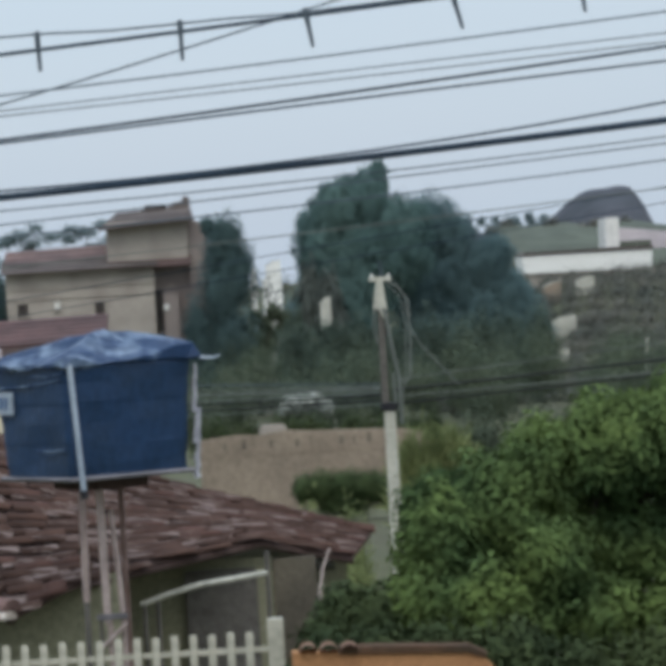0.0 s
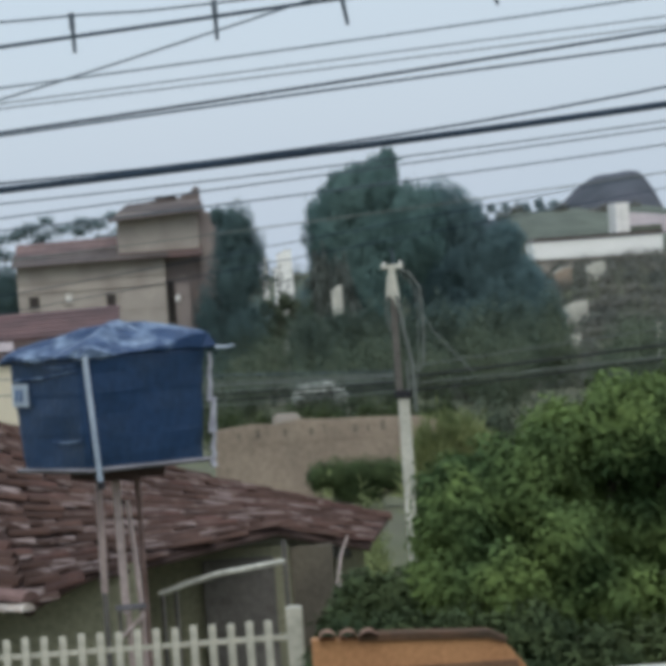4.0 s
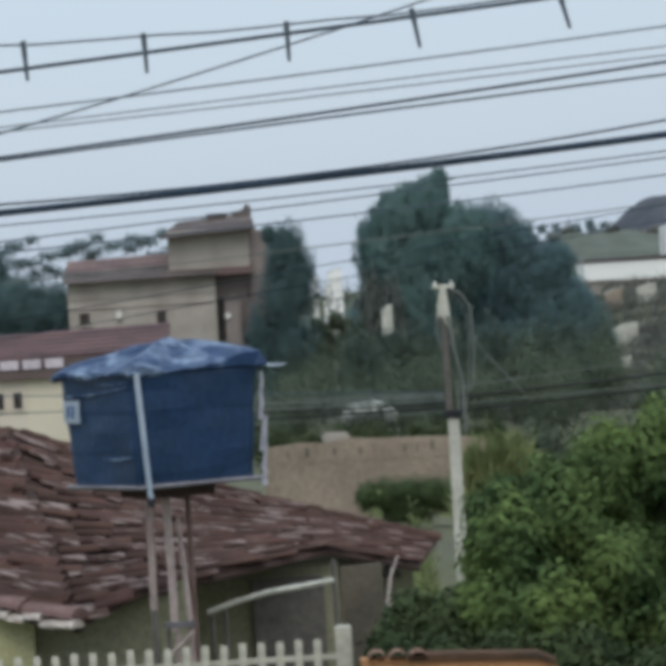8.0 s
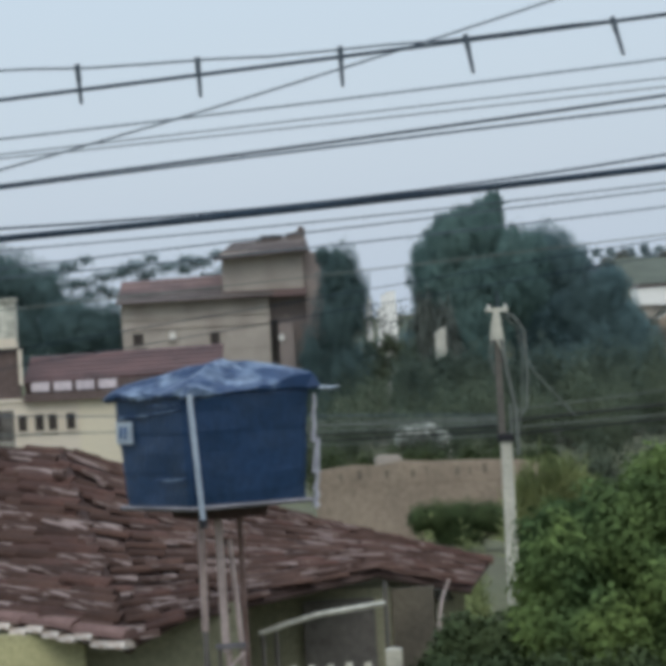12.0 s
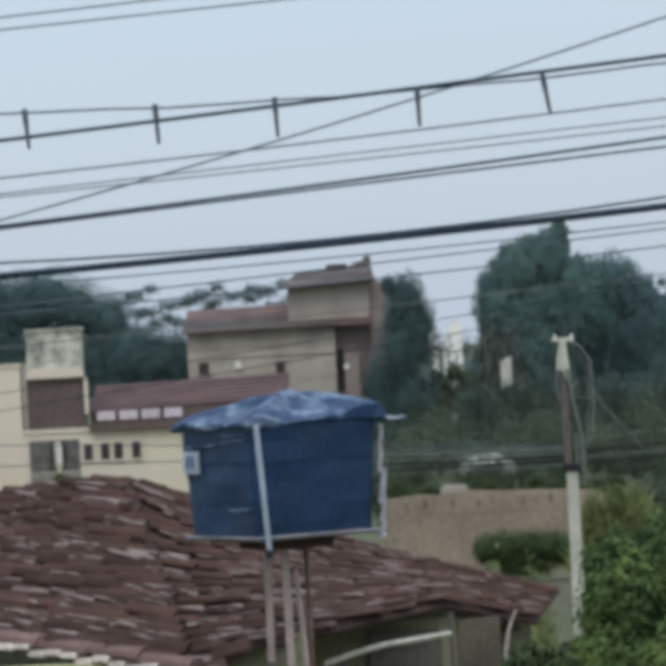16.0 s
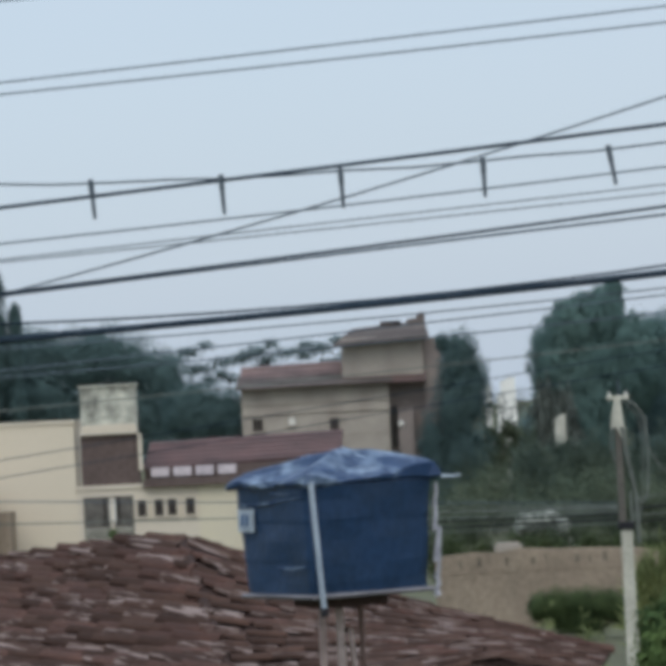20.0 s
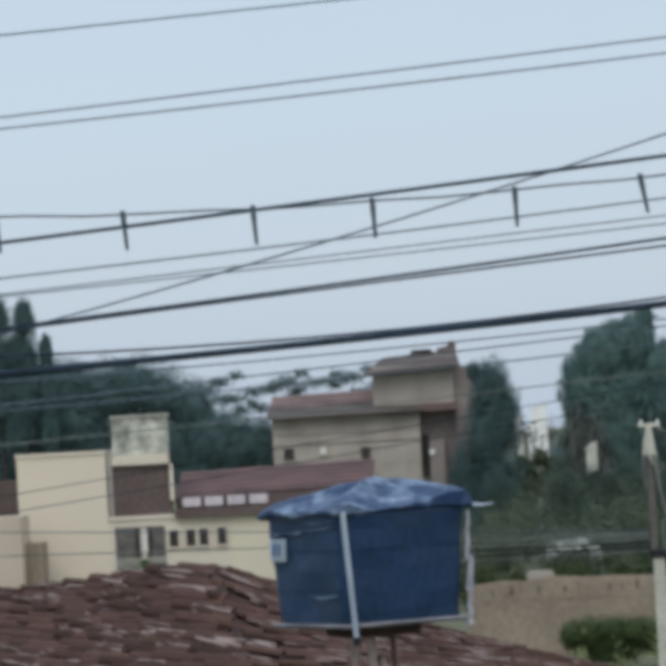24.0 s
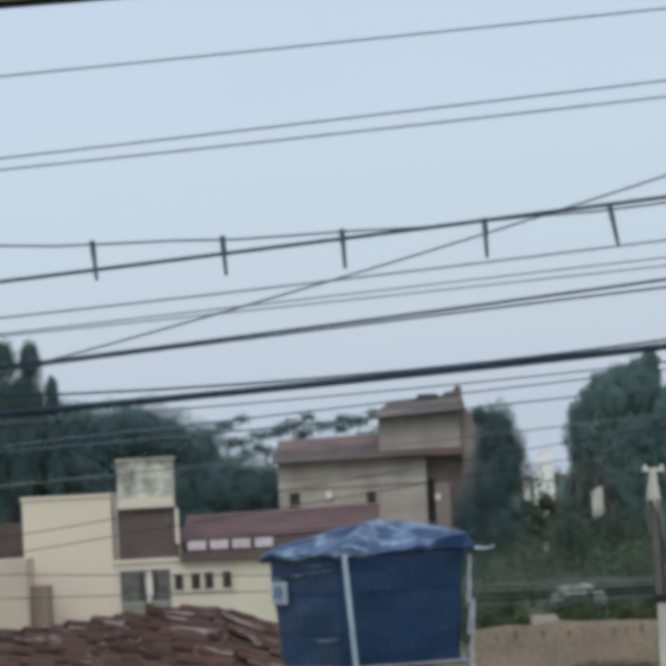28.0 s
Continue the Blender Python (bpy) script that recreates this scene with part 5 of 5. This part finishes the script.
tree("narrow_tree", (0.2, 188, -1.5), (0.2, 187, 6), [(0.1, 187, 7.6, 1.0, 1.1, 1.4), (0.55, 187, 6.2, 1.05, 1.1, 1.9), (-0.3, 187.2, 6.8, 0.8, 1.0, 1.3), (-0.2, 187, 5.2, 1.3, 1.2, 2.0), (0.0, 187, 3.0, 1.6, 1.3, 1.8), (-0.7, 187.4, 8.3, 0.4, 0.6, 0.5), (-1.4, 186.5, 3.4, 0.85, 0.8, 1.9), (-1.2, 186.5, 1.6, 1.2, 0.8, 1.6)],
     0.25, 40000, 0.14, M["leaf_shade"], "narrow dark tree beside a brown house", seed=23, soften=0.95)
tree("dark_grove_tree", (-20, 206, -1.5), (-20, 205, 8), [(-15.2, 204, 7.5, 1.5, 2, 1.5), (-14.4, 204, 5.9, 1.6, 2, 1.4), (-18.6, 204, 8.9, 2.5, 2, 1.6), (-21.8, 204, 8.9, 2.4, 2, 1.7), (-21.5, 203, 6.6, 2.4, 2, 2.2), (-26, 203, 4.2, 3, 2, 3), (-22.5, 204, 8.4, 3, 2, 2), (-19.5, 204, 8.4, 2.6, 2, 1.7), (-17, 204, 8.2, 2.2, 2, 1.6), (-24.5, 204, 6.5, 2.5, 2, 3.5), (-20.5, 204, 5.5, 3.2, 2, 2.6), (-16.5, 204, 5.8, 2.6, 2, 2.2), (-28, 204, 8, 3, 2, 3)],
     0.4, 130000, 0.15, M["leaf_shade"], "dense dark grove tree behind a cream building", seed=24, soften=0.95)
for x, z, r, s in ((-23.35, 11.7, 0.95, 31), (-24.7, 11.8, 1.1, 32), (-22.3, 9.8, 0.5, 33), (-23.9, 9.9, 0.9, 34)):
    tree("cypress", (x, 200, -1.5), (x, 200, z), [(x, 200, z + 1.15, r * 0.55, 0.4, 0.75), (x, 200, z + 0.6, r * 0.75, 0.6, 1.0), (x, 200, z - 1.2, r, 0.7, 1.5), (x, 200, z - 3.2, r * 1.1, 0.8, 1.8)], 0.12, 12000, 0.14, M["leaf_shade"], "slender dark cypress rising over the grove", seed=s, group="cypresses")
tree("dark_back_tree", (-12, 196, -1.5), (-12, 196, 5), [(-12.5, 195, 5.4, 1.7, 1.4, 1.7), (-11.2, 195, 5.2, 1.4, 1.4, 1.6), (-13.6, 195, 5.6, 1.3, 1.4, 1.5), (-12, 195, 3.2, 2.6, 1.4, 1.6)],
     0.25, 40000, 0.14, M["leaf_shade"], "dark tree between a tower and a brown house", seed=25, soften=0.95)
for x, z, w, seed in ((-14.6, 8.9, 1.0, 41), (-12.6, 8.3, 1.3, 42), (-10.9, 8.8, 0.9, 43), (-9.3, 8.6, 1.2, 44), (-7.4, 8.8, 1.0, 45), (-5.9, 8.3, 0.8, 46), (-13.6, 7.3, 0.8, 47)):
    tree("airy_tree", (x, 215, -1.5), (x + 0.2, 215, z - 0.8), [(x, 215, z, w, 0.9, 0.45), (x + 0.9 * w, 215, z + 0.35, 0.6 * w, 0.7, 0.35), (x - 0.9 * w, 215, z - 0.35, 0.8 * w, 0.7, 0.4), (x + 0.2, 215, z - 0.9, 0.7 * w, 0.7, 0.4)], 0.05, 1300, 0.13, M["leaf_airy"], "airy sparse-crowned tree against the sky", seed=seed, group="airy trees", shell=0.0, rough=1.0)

tagged(leaves("thicket", [(x, 112 + 6 * math.sin(x * 1.7), 2.2 + 0.4 * math.sin(x * 2.3), 1.2, 2.0, 1.5 + 0.3 * math.sin(x * 3.1)) for x in np.arange(-4.5, 16, 0.9).tolist()], 110000, 0.075, M["leaf_mid"], None, "dense dark-green thicket on the bank", 51, shell=0.3), "", "thicket", kind="stuff")
tagged(leaves("hillside_scrub", [(10 + (k * 0.618 % 1) * 24, 192 + (k * 0.377 % 1) * 62, height(10 + (k * 0.618 % 1) * 24, 192 + (k * 0.377 % 1) * 62) + 0.3, 1.3, 1.3, 0.85) for k in range(260)], 150000, 0.15, M["leaf_dry"], None, "brown-green scrub covering the slope", 52, shell=0.3), "", "scrub", kind="stuff")
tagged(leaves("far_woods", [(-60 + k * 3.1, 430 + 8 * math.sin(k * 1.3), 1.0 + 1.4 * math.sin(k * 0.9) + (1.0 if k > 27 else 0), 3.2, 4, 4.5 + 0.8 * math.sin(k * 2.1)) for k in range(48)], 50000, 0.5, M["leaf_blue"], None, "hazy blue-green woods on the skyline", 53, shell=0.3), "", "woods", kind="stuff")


def swell(name, x0, x1, y0, y1, crest, mat, label, rough=0.8):
    """A long rounded rise of the land between two distances; crest gives its height along x."""
    bm = bmesh.new()
    n, k = 120, 12
    rows = []
    for j in range(k + 1):
        v = j / k
        rows.append([])
        for i in range(n + 1):
            x = x0 + i / n * (x1 - x0)
            z = crest(x) * (1 - (2 * v - 1) ** 2) + rough * noise.noise(Vector((x * 0.2, v * 4, 2)))
            rows[-1].append(bm.verts.new((x, y0 + v * (y1 - y0), z - 1.5)))
    for q, w in zip(rows, rows[1:]):
        for i in range(n):
            bm.faces.new((q[i], q[i + 1], w[i + 1], w[i])).smooth = True
    return solo(name, bm, mat, label, "hill", kind="structure")


def dome(x):
    left, right = smooth(47, 58.5, x), 1 - 0.72 * smooth(62.8, 66.2, x) - 0.28 * smooth(65.5, 71.0, x)
    return 13.2 * smooth(10, 36, x) * (1 - smooth(90, 130, x)) * (1 - 0.14 * (1 - right)) + 6.0 * left * right


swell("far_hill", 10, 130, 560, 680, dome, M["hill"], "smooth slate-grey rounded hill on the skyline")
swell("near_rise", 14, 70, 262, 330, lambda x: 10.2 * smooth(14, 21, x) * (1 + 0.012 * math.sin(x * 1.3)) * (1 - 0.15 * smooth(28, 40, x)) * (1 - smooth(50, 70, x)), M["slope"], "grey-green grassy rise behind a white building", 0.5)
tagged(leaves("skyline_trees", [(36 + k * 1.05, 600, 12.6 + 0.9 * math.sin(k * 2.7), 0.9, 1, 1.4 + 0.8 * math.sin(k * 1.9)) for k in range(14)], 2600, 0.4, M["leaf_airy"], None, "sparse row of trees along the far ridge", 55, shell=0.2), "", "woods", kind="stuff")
tagged(leaves("bank_shrubs", [(3.85 + 0.40 * k, 66 + 2 * math.sin(k * 2.1), 1.75 + 0.15 * math.sin(k * 1.7), 0.55, 0.7, 1.3 + 0.15 * math.sin(k * 2.9)) for k in range(15)], 80000, 0.085, M["leaf_bank"], None, "olive shrubs on the grassy bank", 56, shell=0.3), "", "shrubs", kind="stuff")
tagged(leaves("tall_grass", [(2.58 + 0.11 * k, 60, 1.75 + 0.12 * math.sin(k * 2.3) + 0.02 * k, 0.16, 0.3, 1.0) for k in range(9)], 18000, 0.24, M["leaf_reed"], None, "yellow-green reeds at the foot of a concrete pole", 60, width=0.07, droop=-2.0, shell=0.2), "", "grass", kind="stuff")
# dark leaves added to draw the shadow band above the wall
tagged(leaves("wall_shrubs", [(-0.6 + 0.3 * k, 77.5 + 0.4 * math.sin(k * 1.9), 2.2 + 0.1 * math.sin(k * 2.7), 0.3, 0.3, 0.5 + 0.12 * math.sin(k * 1.3)) for k in range(16)], 16000, 0.07, M["leaf_low"], None, "shrubs in shadow colour behind a garden wall", 62, shell=0.3), "", "shrubs", kind="stuff")
tagged(leaves("rise_bushes", [(20 + 1.1 * k, 294, 8.2 + 0.3 * math.sin(k * 2.1), 0.8, 0.8, 0.8 + 0.4 * math.sin(k * 1.7)) for k in range(10)], 6000, 0.22, M["leaf_dry"], None, "grey-green bushes along a grassy rise", 63, shell=0.2), "", "bushes", kind="stuff")
tagged(leaves("gap_branches", [(1.2 + 0.3 * k, 203, 4.2 + 0.9 * math.sin(k * 2.4) + 0.1 * abs(k - 5), 0.5, 0.5, 1.1) for k in range(11)], 1500, 0.16, M["trunk_pale"], None, "thin grey branches before distant white houses", 64, width=0.3, shell=0.0, rough=1.0), "", "branches", kind="stuff")
tagged(leaves("dry_fronds", [(3.6 + 0.28 * k, 178, 4.9 - 0.12 * k + 0.5 * math.sin(k * 2.2), 0.34, 0.4, 1.7) for k in range(6)], 2600, 0.55, M["trunk_pale"], None, "hanging dry grey-brown fronds below a weeping tree", 61, width=0.1, droop=4.0, shell=0.2), "", "fronds", kind="stuff")
tagged(leaves("gap_shrubs", [(0.8 + 0.19 * k, 200, 1.6 + 2.5 * (k * 0.618 % 1), 0.45, 0.6, 0.6) for k in range(20)], 12000, 0.15, M["leaf_mid"], None, "thin shrubs in front of small distant houses", 57, shell=0.2), "", "shrubs", kind="stuff")
tagged(leaves("tree_foot_shrubs", [(2.4 + 0.55 * k, 169.3 + 1.0 * math.sin(k * 1.7), 1.75 + 0.3 * math.sin(k * 2.3), 0.75, 0.6, 2.0 + 0.35 * math.sin(k * 1.3)) for k in range(21)] + [(4.3, 168.5, 3.0, 0.7, 0.4, 0.78), (5.4, 168.5, 2.9, 0.8, 0.4, 0.7)], 64000, 0.15, M["leaf_foot"], None, "tall shrubs at the foot of dark trees", 58, shell=0.3), "", "shrubs", kind="stuff")
tagged(leaves("yard_grass", [(0.7 + 0.16 * k, 44 + 1.5 * math.sin(k * 2), 1.3 + 0.15 * math.sin(k * 1.7), 0.22, 0.5, 1.3) for k in range(5)], 24000, 0.09, M["leaf_reed"], None, "pale olive grass beside the tiled house", 59, width=0.15, droop=-1.5, shell=0.3), "", "grass", kind="stuff")


# ---------------------------------------------------------------- roof tiles, piece by piece
def tile_mesh():
    """A cover tile one unit long and wide: a tapered half barrel with a thick open front."""
    bm = bmesh.new()
    segs = 6
    rings = []
    for y, r, lift in ((-0.06, 0.50, 0.05), (1.06, 0.42, 0.0)):
        for t in (1.0, 0.88):
            rings.append([bm.verts.new((-r * t * math.cos(a * math.pi / segs), y, lift + 0.85 * r * t * math.sin(a * math.pi / segs))) for a in range(segs + 1)])
    for q, w in ((0, 2), (3, 1), (1, 0)):
        for a in range(segs):
            bm.faces.new((rings[q][a], rings[q][a + 1], rings[w][a + 1], rings[w][a]))
    bm.faces.new(rings[1])
    bmesh.ops.recalc_face_normals(bm, faces=bm.faces)
    me = bpy.data.meshes.new("tile")
    bm.to_mesh(me)
    bm.free()
    return me


TILE = tile_mesh()
TILE_KINDS = []
for key in ("tile", "tile_pale", "tile_red", "limewash", "tile_verge"):
    me = TILE.copy()
    me.materials.append(M[key])
    TILE_KINDS.append(me)


def lay_tiles(face, low, high, cols, rows, seed, limewashed=False, turn=(0.0, 0.0), swing=0.0, over=0.0):
    """Cover tiles whose barrels run with the fall, from the high side (u = 0) to the low side (u = 1)."""
    rng = random.Random(seed)
    for j in range(1 if limewashed else -1, rows):
        for i in range(cols):
            slip = rng.uniform(-0.45, 0.45) / cols
            u0 = min(max((i + 1) / cols + slip, 0), 1 + (0.75 / cols if limewashed else 0))
            u1 = max(u0 - 1 / cols, -over / cols)
            v0, v1 = j / rows, (j + 1) / rows
            vm = (v0 + v1) / 2
            p = along(low, u0).lerp(along(high, u0), vm)
            ey = along(low, u1).lerp(along(high, u1), vm) - p
            ex = along(low, u0).lerp(along(high, u0), v1) - along(low, u0).lerp(along(high, u0), v0)
            n = ex.cross(ey).normalized()
            w = ex.length * 0.5
            full = ex
            ex = ex * 0.86
            ang = rng.uniform(-0.3, 0.3)
            ey = ey * rng.uniform(0.97, 1.1) + full * (ang + turn[0] + (turn[1] - turn[0]) * vm - swing * u0)
            p = p + n * rng.uniform(-0.012, 0.016)
            kind, r = 0, rng.random()
            if r < (0.5 - 0.25 * vm if limewashed else 0.48):
                kind = 1
            elif r < 0.62 or (seed == 12 and i > cols - 3 and r < 0.7):
                kind = 2
            if limewashed and j == 0:
                kind = 2
            m = Matrix(((ex.x, ey.x, n.x * w, p.x), (ex.y, ey.y, n.y * w, p.y), (ex.z, ey.z, n.z * w, p.z), (0, 0, 0, 1)))
            ob = new("tile", TILE_KINDS[kind])
            ob.parent = face
            ob.matrix_local = Matrix.Translation(-BASE) @ m


lay_tiles(roof_left, LEFT_LOW, LEFT_HIGH, 11, 24, 11, True, (0.8, 1.8))
lay_tiles(roof_right, RIGHT_LOW, RIGHT_HIGH, 12, 24, 12, False, (1.3, 1.0), 2.6, 0.7)
# cover tiles along the ridge and the far verge, large red tiles over whitewashed ends along the near verge
EDGE_UP = (RIDGE_LEFT - ROOF_LEFT).normalized() * 0.07
for a, b, n, kind, wide in ((RIDGE_LEFT, ROOF_PEAK, 8, 0, 0.2), (ROOF_TIP, RIDGE_SAG, 6, 0, 0.17), (RIDGE_SAG, ROOF_PEAK, 7, 0, 0.18), (ROOF_CORNER + EDGE_UP, ROOF_LEFT + EDGE_UP, 6, 4, 0.19), (ROOF_CORNER, ROOF_LEFT, 19, 3, 0.14)):
    for i in range(n):
        p, q = a.lerp(b, i / n), a.lerp(b, (i + (0.95 if kind == 3 else 1)) / n)
        ey = q - p
        ex = ey.cross(Vector((0, 0, 1))).normalized() * wide
        nz = ex.cross(ey).normalized()
        p = p - nz * (0.045 if kind == 0 else 0.02 if kind != 3 else 0.045 + 0.022 * math.sin(i * 2.3))
        if kind == 4:
            p = p + nz * (0.02 + 0.012 * math.sin(i * 1.9))
        m = Matrix(((ex.x, ey.x, nz.x * wide, p.x), (ex.y, ey.y, nz.y * wide, p.y), (ex.z, ey.z, nz.z * wide, p.z), (0, 0, 0, 1)))
        ob = new("tile", TILE_KINDS[1 if kind == 0 and i % 4 == 2 else kind])
        ob.parent = roof_right if a in (ROOF_TIP, RIDGE_SAG) else roof_left
        ob.matrix_local = Matrix.Translation(-BASE) @ m
